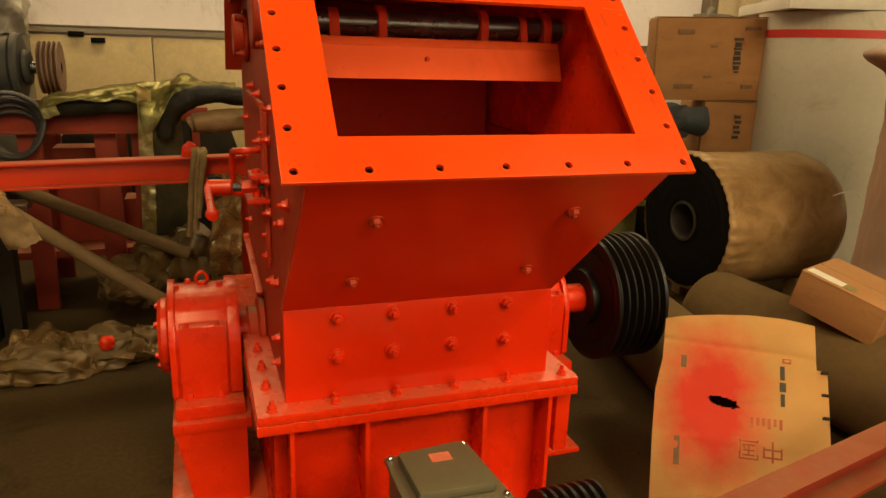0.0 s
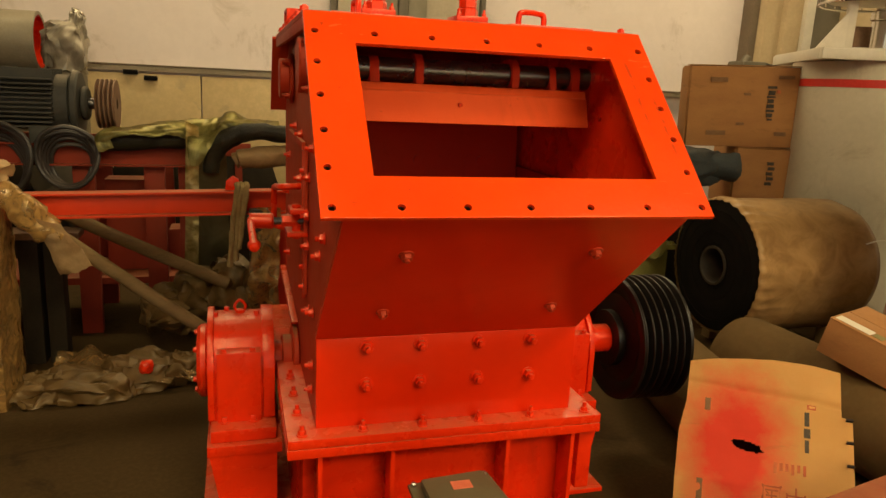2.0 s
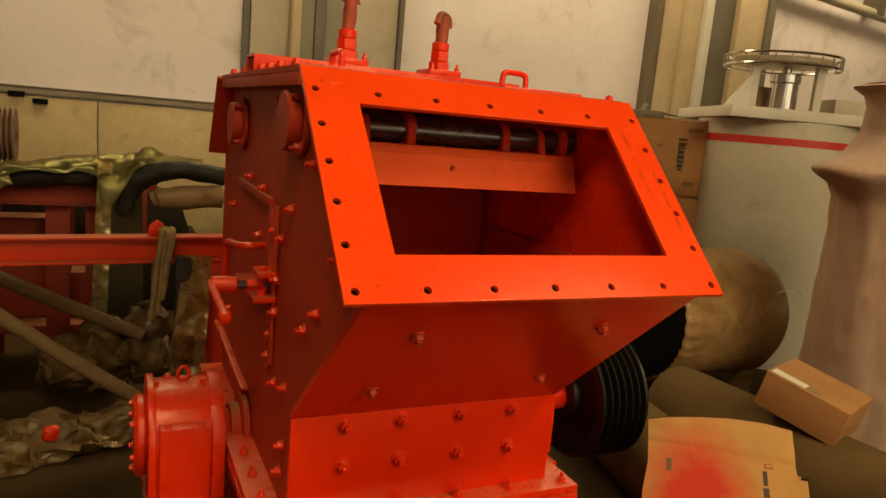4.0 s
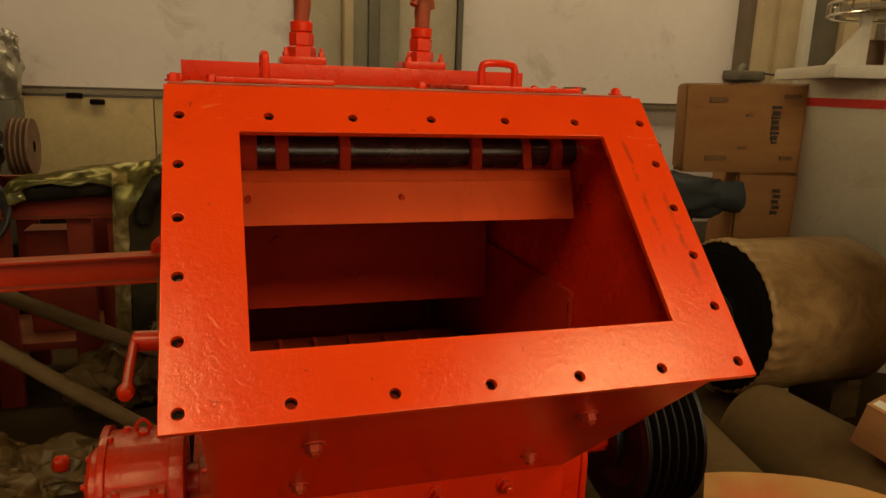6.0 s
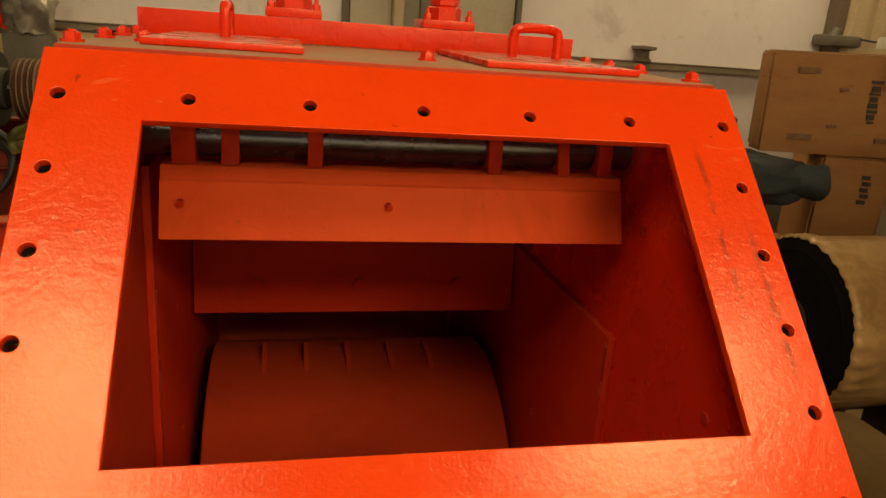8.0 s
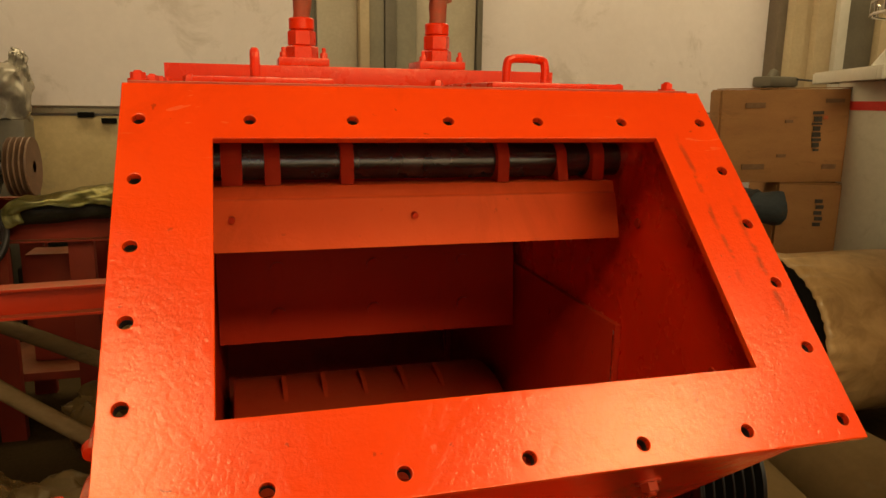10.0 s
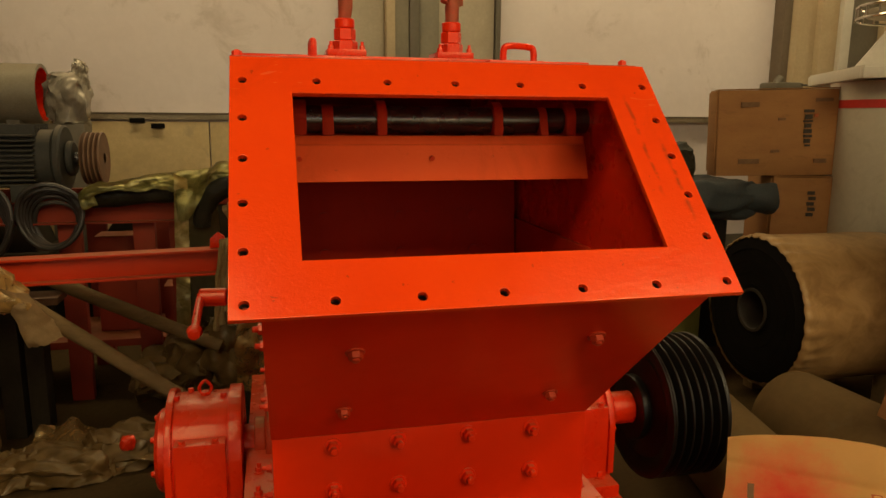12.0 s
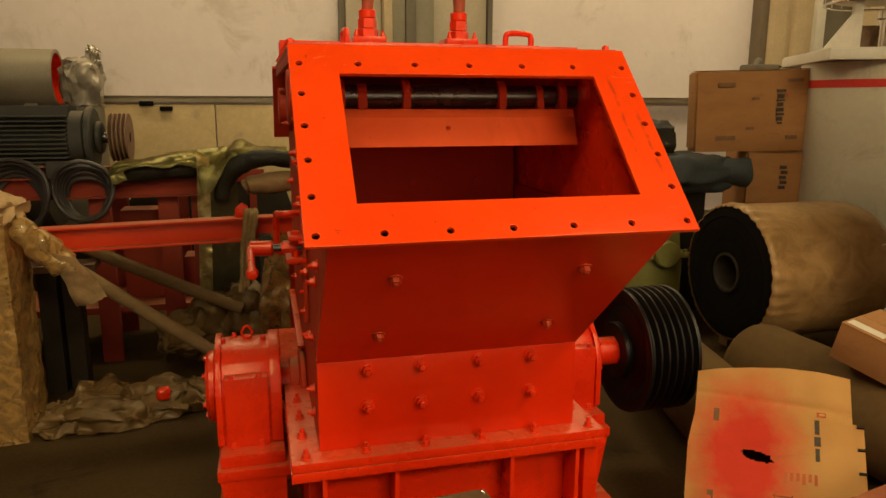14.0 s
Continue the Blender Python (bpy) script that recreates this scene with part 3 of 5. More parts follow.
    for x, w, r in ((-0.342, 0.018, 0.048), (-0.272, 0.014, 0.036), (-0.139, 0.012, 0.048), (0.163, 0.012, 0.048), (0.290, 0.011, 0.036), (0.364, 0.013, 0.048)):
        bm = B()
        arc = [(0.06 + r * math.cos(a), 1.678 + r * math.sin(a)) for a in [math.pi * k / 12 for k in range(13)]]
        prism(bm, arc + [(0.012, 1.6395), (0.070, 1.6395)], "x", x - w, x + w, 0.002)
        part("hanger", bm, RED_INNER, c)
    bm = B()
    prism(bm, [(0.54, 1.168), (0.55, 1.166), (0.60, 1.60), (0.58, 1.61)], "x", -0.40, 0.40)
    for x in (-0.25, 0.0, 0.25):
        for z in (1.24, 1.36):
            cyl(bm, (x, 0.553 + (z - 1.24) * 0.1, z), (x, 0.536 + (z - 1.24) * 0.1, z), 0.018, 12)
    part("curtain_plate", bm, RED_INNER, c)
    for s in (-1, 1):
        bm = B()
        prism(bm, [(-0.022, 1.342), (1.2, 1.342), (1.2, 0.60), (0.03, 0.60), (0.03, 0.89), (-0.022, 0.935)] if s > 0 else [(0.085, 1.62), (1.2, 1.62), (1.2, 0.60), (0.085, 0.60)], "x", s * 0.4205, s * 0.406, 0.003)
        part("liner", bm, RED_INNER, c)
        bm = B()
        ye = -0.018 if s > 0 else 0.089
        box(bm, s * 0.4055, s * 0.4045, ye, ye + 0.0025, 0.98 if s < 0 else 1.22, 1.40 if s < 0 else 1.33)
        part("worn_edge", bm, STEEL, c)
        for y, z in ((-0.059, 1.562), (-0.326, 1.354), (0.311, 1.275), (0.316, 0.99)):
            bm = B()
            cyl(bm, (s * (0.4205 if y < -0.03 else 0.4055), y, z), (s * (0.416 if y < -0.03 else 0.401), y, z), 0.010, 12, 0.002)
            part("plug", bm, RED_INNER, c)
    bm = B()
    cyl(bm, (-0.375, SHAFT_Y, SHAFT_Z), (0.375, SHAFT_Y, SHAFT_Z), 0.435, 72, 0.004)
    rotor = part("rotor", bm, RED_ROTOR, c, "dull dark red rotor drum")
    for k in range(3):
        a = radians(38 + 120 * k)
        bm = B()
        box(bm, -0.36, 0.36, -0.05, 0.05, 0.38, 0.455, 0.004)
        turn = Matrix.Translation((0, SHAFT_Y, SHAFT_Z)) @ Matrix.Rotation(a - math.pi / 2, 4, "X")
        bm.transform(turn)
        part("blow_bar", bm, STEEL_DARK, rotor)
        for i in range(6):
            bm = B()
            box(bm, -0.33 + i * 0.125, -0.295 + i * 0.125, -0.075, -0.0505, 0.40, 0.452, 0.003)
            bm.transform(turn)
            part("clamp", bm, RED_DARK, rotor)
    for x in (-0.238, -0.129, -0.017, 0.098, 0.205):
        bm = B()
        prism(bm, [(-0.07, 0.428), (0.05, 0.428), (0.05, 0.455), (-0.01, 0.450)], "x", x - 0.007, x + 0.007, 0.002)
        bm.transform(Matrix.Translation((0, SHAFT_Y, SHAFT_Z)) @ Matrix.Rotation(radians(3), 4, "X"))
        part("rib", bm, RED_ROTOR, rotor)
    return c


RED_BAR = red_paint("worn_red_bar", (0.66, 0.062, 0.010), (0.76, 0.094, 0.018), (0.55, 0.75), 0.1, 0.3, gloss=0.25)
RUSTY = surface("rusty_red_rod", (0.40, 0.05, 0.015), (0.22, 0.09, 0.04), 12, (0.6, 0.8), third=(0.5, 0.05, 0.01))
build_crusher()


# ---- more materials ----
CARD = surface("brown_cardboard", (0.30, 0.135, 0.040), (0.38, 0.18, 0.056), 2.5, (0.75, 0.9), fine=70, fine_amt=0.18, stretch=(1, 1, 3), third=(0.28, 0.13, 0.04))
PRINT = surface("black_print", (0.04, 0.03, 0.02), (0.08, 0.06, 0.04), 20, (0.8, 0.9))
PRINT_BROWN = surface("faded_print", (0.16, 0.08, 0.035), (0.22, 0.12, 0.05), 20, (0.8, 0.9))
PRINT_RED = surface("red_print", (0.36, 0.055, 0.022), (0.52, 0.15, 0.045), 20, (0.8, 0.9))
WRAP_PINK = surface("dusty_woven_wrap", (0.36, 0.225, 0.15), (0.46, 0.305, 0.21), 1.6, (0.6, 0.8), fine=30, fine_amt=0.15, bumps=(0.4, 0.012), stretch=(1, 1, 0.4))
TANK = surface("cream_tank_paint", (0.50, 0.46, 0.35), (0.58, 0.53, 0.42), 1.1, (0.3, 0.45), fine=25, fine_amt=0.1, third=(0.45, 0.40, 0.30))
CREAM = surface("cream_steel_paint", (0.55, 0.51, 0.42), (0.66, 0.61, 0.51), 2, (0.35, 0.5), fine=25, fine_amt=0.1)
STRIPE = surface("red_stripe_paint", (0.55, 0.03, 0.02), (0.62, 0.04, 0.03), 3, (0.35, 0.5))
GREY_CLOTH = surface("grey_brown_rubber_sheet", (0.090, 0.054, 0.020), (0.125, 0.078, 0.031), 1.5, (0.8, 0.95), fine=30, fine_amt=0.15, third=(0.11, 0.076, 0.036), spec=0.1)
MOTOR = surface("blue_grey_motor_paint", (0.038, 0.038, 0.033), (0.060, 0.058, 0.048), 4, (0.5, 0.65), dust=(0.17, 0.13, 0.08), dust_amt=0.7, spec=0.25)
RUST = surface("rust_brown_iron", (0.16, 0.085, 0.045), (0.24, 0.14, 0.08), 9, (0.55, 0.75), 0.2)
DARKWRAP = surface("black_wrapped_frame", (0.010, 0.009, 0.005), (0.028, 0.024, 0.013), 6, (0.4, 0.6), bumps=(0.6, 0.012), coat=0.08, spec=0.2)
PAPER = surface("torn_packing_paper", (0.36, 0.235, 0.10), (0.48, 0.32, 0.15), 5, (0.7, 0.9), fine=30, bumps=(0.5, 0.01))
POLE = surface("dusty_timber_pole", (0.15, 0.096, 0.04), (0.22, 0.145, 0.065), 5, (0.65, 0.85), fine=50, stretch=(0.3, 1, 1), third=(0.10, 0.064, 0.028), spec=0.12)
ROPE = surface("dirty_lifting_sling", (0.20, 0.14, 0.055), (0.30, 0.215, 0.09), 8, (0.8, 0.95), fine=90, spec=0.1)
CABLE = surface("black_cable", (0.02, 0.018, 0.016), (0.045, 0.04, 0.035), 9, (0.4, 0.6), dust=(0.14, 0.10, 0.06), dust_amt=0.6)
GREEN = surface("yellow_green_machine_paint", (0.13, 0.125, 0.026), (0.19, 0.18, 0.045), 4, (0.4, 0.6), dust=(0.2, 0.16, 0.07))
BLUE = surface("blue_wrapped_machine", (0.022, 0.027, 0.030), (0.042, 0.052, 0.056), 3, (0.4, 0.6), bumps=(0.4, 0.012), coat=0.0, third=(0.07, 0.05, 0.03), spec=0.2)
OLIVE = surface("olive_grey_box_paint", (0.085, 0.072, 0.038), (0.115, 0.098, 0.054), 5, (0.35, 0.5), fine=60, fine_amt=0.12)
PLATE = surface("red_name_plate", (0.55, 0.13, 0.07), (0.62, 0.17, 0.09), 30, (0.4, 0.6))
CHROME = surface("polished_steel_cover", (0.62, 0.58, 0.5), (0.72, 0.68, 0.6), 3, (0.12, 0.25), 1.0, fine_amt=0.1)


def ridges(t, scale, stretch=(1, 1, 1)):
    """Sharp creases of crumpled film."""
    c = t.nodes.new("ShaderNodeTexCoord")
    mp = t.nodes.new("ShaderNodeMapping")
    mp.inputs["Scale"].default_value = stretch
    t.links.new(c.outputs["Object"], mp.inputs[0])
    n = t.nodes.new("ShaderNodeTexNoise")
    n.noise_type = "RIDGED_MULTIFRACTAL"
    n.inputs["Scale"].default_value, n.inputs["Detail"].default_value, n.inputs["Distortion"].default_value = scale, 3, 0.7
    t.links.new(mp.outputs[0], n.inputs[0])
    return n.outputs[0]


def crinkled(name, a, b, metal, rough, scale=8, stretch=(1, 1, 1), coat=0.8, depth=0.02, tint=(1.0, 0.80, 0.45)):
    """Opaque shiny film drawn tight over something."""
    m, t, p = nt(name)
    t.links.new(ramp(t, noise_tex(t, 6, 5, 0.65, (1, 1, 1), 0.8), [(0.35, a), (0.65, b)]), p.inputs["Base Color"])
    p.inputs["Metallic"].default_value, p.inputs["Roughness"].default_value = metal, rough
    p.inputs["Coat Weight"].default_value, p.inputs["Coat Roughness"].default_value = coat, 0.06
    p.inputs["Coat Tint"].default_value = p.inputs["Specular Tint"].default_value = (*tint, 1.0)
    nb = bump(t, ridges(t, scale, stretch), 0.7, depth)
    t.links.new(nb, p.inputs["Normal"])
    t.links.new(nb, p.inputs["Coat Normal"])
    return m


def film(name, tint, alpha, rough=0.18, coat=1.0):
    """Clear packing film: mostly see-through, with bright creases."""
    m, t, p = nt(name)
    n = noise_tex(t, 14, 5, 0.6, (1, 1, 1), 1.5)
    t.links.new(ramp(t, n, [(0.35, tint), (0.7, tuple(min(1, c * 1.5) for c in tint))]), p.inputs["Base Color"])
    t.links.new(ramp(t, n, [(0.35, (alpha * 0.7,) * 3), (0.62, (min(1, alpha * 1.4),) * 3)]), p.inputs["Alpha"])
    p.inputs["Roughness"].default_value = rough
    p.inputs["Specular IOR Level"].default_value = 0.8
    p.inputs["Coat Weight"].default_value, p.inputs["Coat Roughness"].default_value = coat, 0.06
    p.inputs["Coat Tint"].default_value = p.inputs["Specular Tint"].default_value = (1.0, 0.80, 0.45, 1.0)
    nb = bump(t, ridges(t, 9), 0.8, 0.025)
    t.links.new(nb, p.inputs["Normal"])
    t.links.new(nb, p.inputs["Coat Normal"])
    return m


FILM = film("clear_packing_film", (0.20, 0.125, 0.05), 0.5, 0.3, 0.35)
FILM_FLOOR = crinkled("brown_film_heap", (0.055, 0.032, 0.010), (0.13, 0.078, 0.028), 0.0, 0.5, 9, coat=0.10, depth=0.012)
FILM_DENSE = film("layered_packing_film", (0.24, 0.145, 0.048), 0.72, 0.32, 0.25)
SILVER = crinkled("greenish_film_over_steel", (0.09, 0.085, 0.025), (0.40, 0.38, 0.14), 0.6, 0.3, 10, coat=0.25, depth=0.014)
SILVER_FLAT = crinkled("flat_greenish_panel", (0.075, 0.075, 0.045), (0.12, 0.12, 0.075), 0.1, 0.35, 4, coat=0.3, depth=0.006)
FILM_TIGHT = crinkled("tight_brown_film", (0.19, 0.112, 0.046), (0.31, 0.195, 0.088), 0.0, 0.42, 4.5, (1, 1.6, 1.6), 0.25, 0.012)
SILVER_EDGE = crinkled("bright_film_edge", (0.34, 0.30, 0.12), (0.85, 0.78, 0.42), 0.45, 0.25, 14, coat=0.4)
BAG = crinkled("grey_clear_bag", (0.22, 0.20, 0.16), (0.42, 0.38, 0.31), 0.2, 0.25, 6, coat=0.4, tint=(1.0, 0.95, 0.85))


def sprayed_card():
    """Cardboard with a red overspray patch, in the sheet's own coordinates."""
    m, t, p = nt("sprayed_cardboard")
    c = t.nodes.new("ShaderNodeTexCoord")
    d = t.nodes.new("ShaderNodeVectorMath")
    d.operation = "SUBTRACT"
    d.inputs[1].default_value = (-0.09, -0.06, 0.0)
    t.links.new(c.outputs["Object"], d.inputs[0])
    s = t.nodes.new("ShaderNodeVectorMath")
    s.operation = "MULTIPLY"
    s.inputs[1].default_value = (1.0, 0.62, 0.0)
    t.links.new(d.outputs[0], s.inputs[0])
    ln = t.nodes.new("ShaderNodeVectorMath")
    ln.operation = "LENGTH"
    t.links.new(s.outputs[0], ln.inputs[0])
    ad = t.nodes.new("ShaderNodeMath")
    ad.operation = "MULTIPLY_ADD"
    ad.inputs[1].default_value, ad.inputs[2].default_value = 0.16, -0.08
    t.links.new(noise_tex(t, 9, 6, 0.7), ad.inputs[0])
    sm = t.nodes.new("ShaderNodeMath")
    t.links.new(ln.outputs["Value"], sm.inputs[0])
    t.links.new(ad.outputs[0], sm.inputs[1])
    base = ramp(t, noise_tex(t, 4, 5, 0.6), [(0.3, (0.70, 0.39, 0.12)), (0.7, (0.78, 0.47, 0.16))])
    col = mix(t, ramp(t, sm.outputs[0], [(0.09, (0.97, 0.97, 0.97)), (0.15, (0.55, 0.55, 0.55)), (0.24, (0, 0, 0))]), base, (0.86, 0.062, 0.028))
    crease = ramp(t, noise_tex(t, 3.0, 5, 0.7, (1, 5, 1), 0.6), [(0.60, (0, 0, 0)), (0.70, (1, 1, 1))])
    col = mix(t, mult(t, crease, 0.35), col, (0.42, 0.20, 0.06))
    t.links.new(col, p.inputs["Base Color"])
    p.inputs["Roughness"].default_value = 0.8
    t.links.new(bump(t, noise_tex(t, 40, 4, 0.6), 0.2, 0.003), p.inputs["Normal"])
    return m


SPRAYED = sprayed_card()


def lump(name, centre, size, material, parent=None, amp=0.05, freq=3.0, seed=1.0, sub=4, flat=None, label=""):
    """A crumpled, wrapped bulk of a given size; flat cuts its underside at that height."""
    bm = B()
    bmesh.ops.create_icosphere(bm, subdivisions=sub, radius=1.0)
    for v in bm.verts:
        q = v.co.copy()
        e = 0.75  # squarer than a ball
        v.co = Vector([math.copysign(abs(c) ** e, c) * s / 2 for c, s in zip(q, size)])
        v.co += amp * Vector(noise.noise_vector(q * freq + Vector((seed, seed, 0)))) + amp * 0.35 * Vector(noise.noise_vector(q * freq * 3.1 + Vector((0, seed, 0))))
        v.co += Vector(centre)
        if flat is not None:
            v.co.z = max(v.co.z, flat)
    return part(name, bm, material, parent, label, 60)


def sheet(bm, corners, nu=24, nv=16, amp=0.02, freq=5.0, seed=0.0, thick=0.0):
    """A crumpled sheet between four corners (00, 10, 11, 01)."""
    c = [Vector(q) for q in corners]
    nrm = (c[1] - c[0]).cross(c[3] - c[0]).normalized()
    g = [[None] * (nv + 1) for _ in range(nu + 1)]
    for i in range(nu + 1):
        for j in range(nv + 1):
            u, v = i / nu, j / nv
            q = (c[0] * (1 - u) + c[1] * u) * (1 - v) + (c[3] * (1 - u) + c[2] * u) * v
            q += nrm * amp * (noise.noise(q * freq + Vector((seed, 0, 0))) + 0.5 * noise.noise(q * freq * 2.7 + Vector((0, seed, 0))))
            g[i][j] = bm.verts.new(q)
    fs = [bm.faces.new((g[i][j], g[i + 1][j], g[i + 1][j + 1], g[i][j + 1])) for i in range(nu) for j in range(nv)]
    if thick:
        bmesh.ops.solidify(bm, geom=fs, thickness=thick)


def channel(bm, p0, p1, h, w, t=0.008, up=(0, 0, 1)):
    """A rolled steel channel from p0 to p1: web of height h, flanges of width w towards its right."""
    p0, p1, up = Vector(p0), Vector(p1), Vector(up)
    d = (p1 - p0).normalized()
    s = d.cross(up).normalized()
    prof = [(0, 0), (w, 0), (w, t), (t, t), (t, h - t), (w, h - t), (w, h), (0, h)]
    a = [bm.verts.new(p0 + s * u + up * (v - h)) for u, v in prof]
    b = [bm.verts.new(p1 + s * u + up * (v - h)) for u, v in prof]
    n = len(prof)
    for i in range(n):
        bm.faces.new((a[i], a[(i + 1) % n], b[(i + 1) % n], b[i]))
    bm.faces.new(a), bm.faces.new(b)


# ---- wall fittings ----
def wall_fittings():
    bm = B()
    box(bm, HX0, 4.6, 5.52, 5.598, 1.635, 1.684, 0.004)
    tagged(part("trim_rail", bm, RAIL), "grey dusty rail along the wall", "rail", kind="structure")
    # Dark strip standing for the shadow line on top of the rail.
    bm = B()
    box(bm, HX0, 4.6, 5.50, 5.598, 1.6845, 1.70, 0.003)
    tagged(part("rail_shadow_line", bm, COLUMN_BROWN), "dark strip drawing the shadow line on top of the wall rail", "rail", kind="structure")
    xs = [-6.4, -5.2, -4.0, -2.15, -0.98, 0.2]
    for a, b in zip(xs, xs[1:]):
        bm = B()
        box(bm, a + 0.006, b - 0.006, 5.53, 5.597, 0.35, 1.615, 0.004)
        tagged(part("wall_panel", bm, DADO), "cream yellow board on the lower wall", "wall panel", "lower wall boards", "structure")
    bm = B()
    box(bm, HX0, HX1, 5.56, 5.598, 0.0, 0.34, 0.004)
    tagged(part("baseboard", bm, COLUMN_DARK), "dark dirty base of the wall", "baseboard", kind="structure")
    for x, z, w in ((-1.62, 1.625, 0.13), (-1.44, 1.575, 0.12)):
        bm = B()
        box(bm, x - w / 2, x + w / 2, 5.49, 5.525, z - 0.022, z + 0.022, 0.006)
        tagged(part("wall_clip", bm, BLACK_DULL), "small black clip fixed under the wall rail", "clip", "clips on the rail")
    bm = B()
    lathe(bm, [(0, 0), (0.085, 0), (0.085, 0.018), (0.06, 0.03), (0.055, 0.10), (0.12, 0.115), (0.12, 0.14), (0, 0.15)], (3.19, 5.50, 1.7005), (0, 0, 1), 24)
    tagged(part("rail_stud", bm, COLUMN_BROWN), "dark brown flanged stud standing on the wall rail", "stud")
    # steel columns against the wall; strip tones also hold the shade of recesses
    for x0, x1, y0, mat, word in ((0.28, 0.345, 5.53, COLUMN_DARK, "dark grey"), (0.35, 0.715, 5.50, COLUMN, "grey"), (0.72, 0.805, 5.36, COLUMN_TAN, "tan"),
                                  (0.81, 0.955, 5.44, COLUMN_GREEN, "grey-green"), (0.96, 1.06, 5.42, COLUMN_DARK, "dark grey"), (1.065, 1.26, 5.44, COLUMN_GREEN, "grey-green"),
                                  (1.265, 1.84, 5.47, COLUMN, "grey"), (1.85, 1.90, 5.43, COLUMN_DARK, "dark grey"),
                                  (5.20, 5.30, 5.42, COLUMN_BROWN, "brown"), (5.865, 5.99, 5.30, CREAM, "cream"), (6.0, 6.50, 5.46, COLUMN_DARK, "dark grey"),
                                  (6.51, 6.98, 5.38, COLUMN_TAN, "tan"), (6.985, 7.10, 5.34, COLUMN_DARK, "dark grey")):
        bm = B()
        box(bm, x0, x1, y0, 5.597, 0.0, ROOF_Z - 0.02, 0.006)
        tagged(part("steel_column", bm, mat), f"{word} strip of steel columns and shaded recesses against the wall", "column", "wall columns", "structure")
    bm = B()
    prism(bm, [(5.305, 5.597), (5.305, 5.43), (5.35, 5.37), (5.50, 5.36), (5.53, 5.40), (5.60, 5.40), (5.63, 5.35), (5.74, 5.34), (5.86, 5.36), (5.86, 5.597)], "z", 0.0, ROOF_Z - 0.02)
    tagged(part("steel_column", bm, COLUMN_TAN), "tan painted ribbed steel column against the wall", "column", "wall columns", "structure")
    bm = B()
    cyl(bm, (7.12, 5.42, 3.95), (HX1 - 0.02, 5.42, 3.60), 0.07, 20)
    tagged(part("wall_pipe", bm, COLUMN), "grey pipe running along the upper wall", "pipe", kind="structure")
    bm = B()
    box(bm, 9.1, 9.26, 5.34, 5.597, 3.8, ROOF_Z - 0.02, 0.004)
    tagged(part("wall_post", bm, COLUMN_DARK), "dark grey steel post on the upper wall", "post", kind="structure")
    bm = B()
    tube(bm, [(5.36, 5.24, 2.06), (5.6, 5.23, 2.045), (6.0, 5.2, 2.035), (6.8, 5.25, 2.03)], 0.010, 8)
    tagged(part("wall_cable", bm, CABLE), "thin black cable along the columns", "cable", kind="structure")
    bm = B()
    box(bm, 5.08, 5.44, 5.30, 5.597, 1.98, 2.09, 0.03)
    cyl(bm, (5.17, 5.42, 2.06), (5.23, 5.42, 2.15), 0.05, 18, 0.015)
    tagged(part("wall_bracket", bm, COLUMN_DARK), "dark grey casting at the foot of the column", "bracket", kind="structure")


RAIL = surface("grey_rail_paint", (0.42, 0.35, 0.23), (0.54, 0.46, 0.32), 2, (0.5, 0.7), third=(0.24, 0.18, 0.11))
wall_fittings()


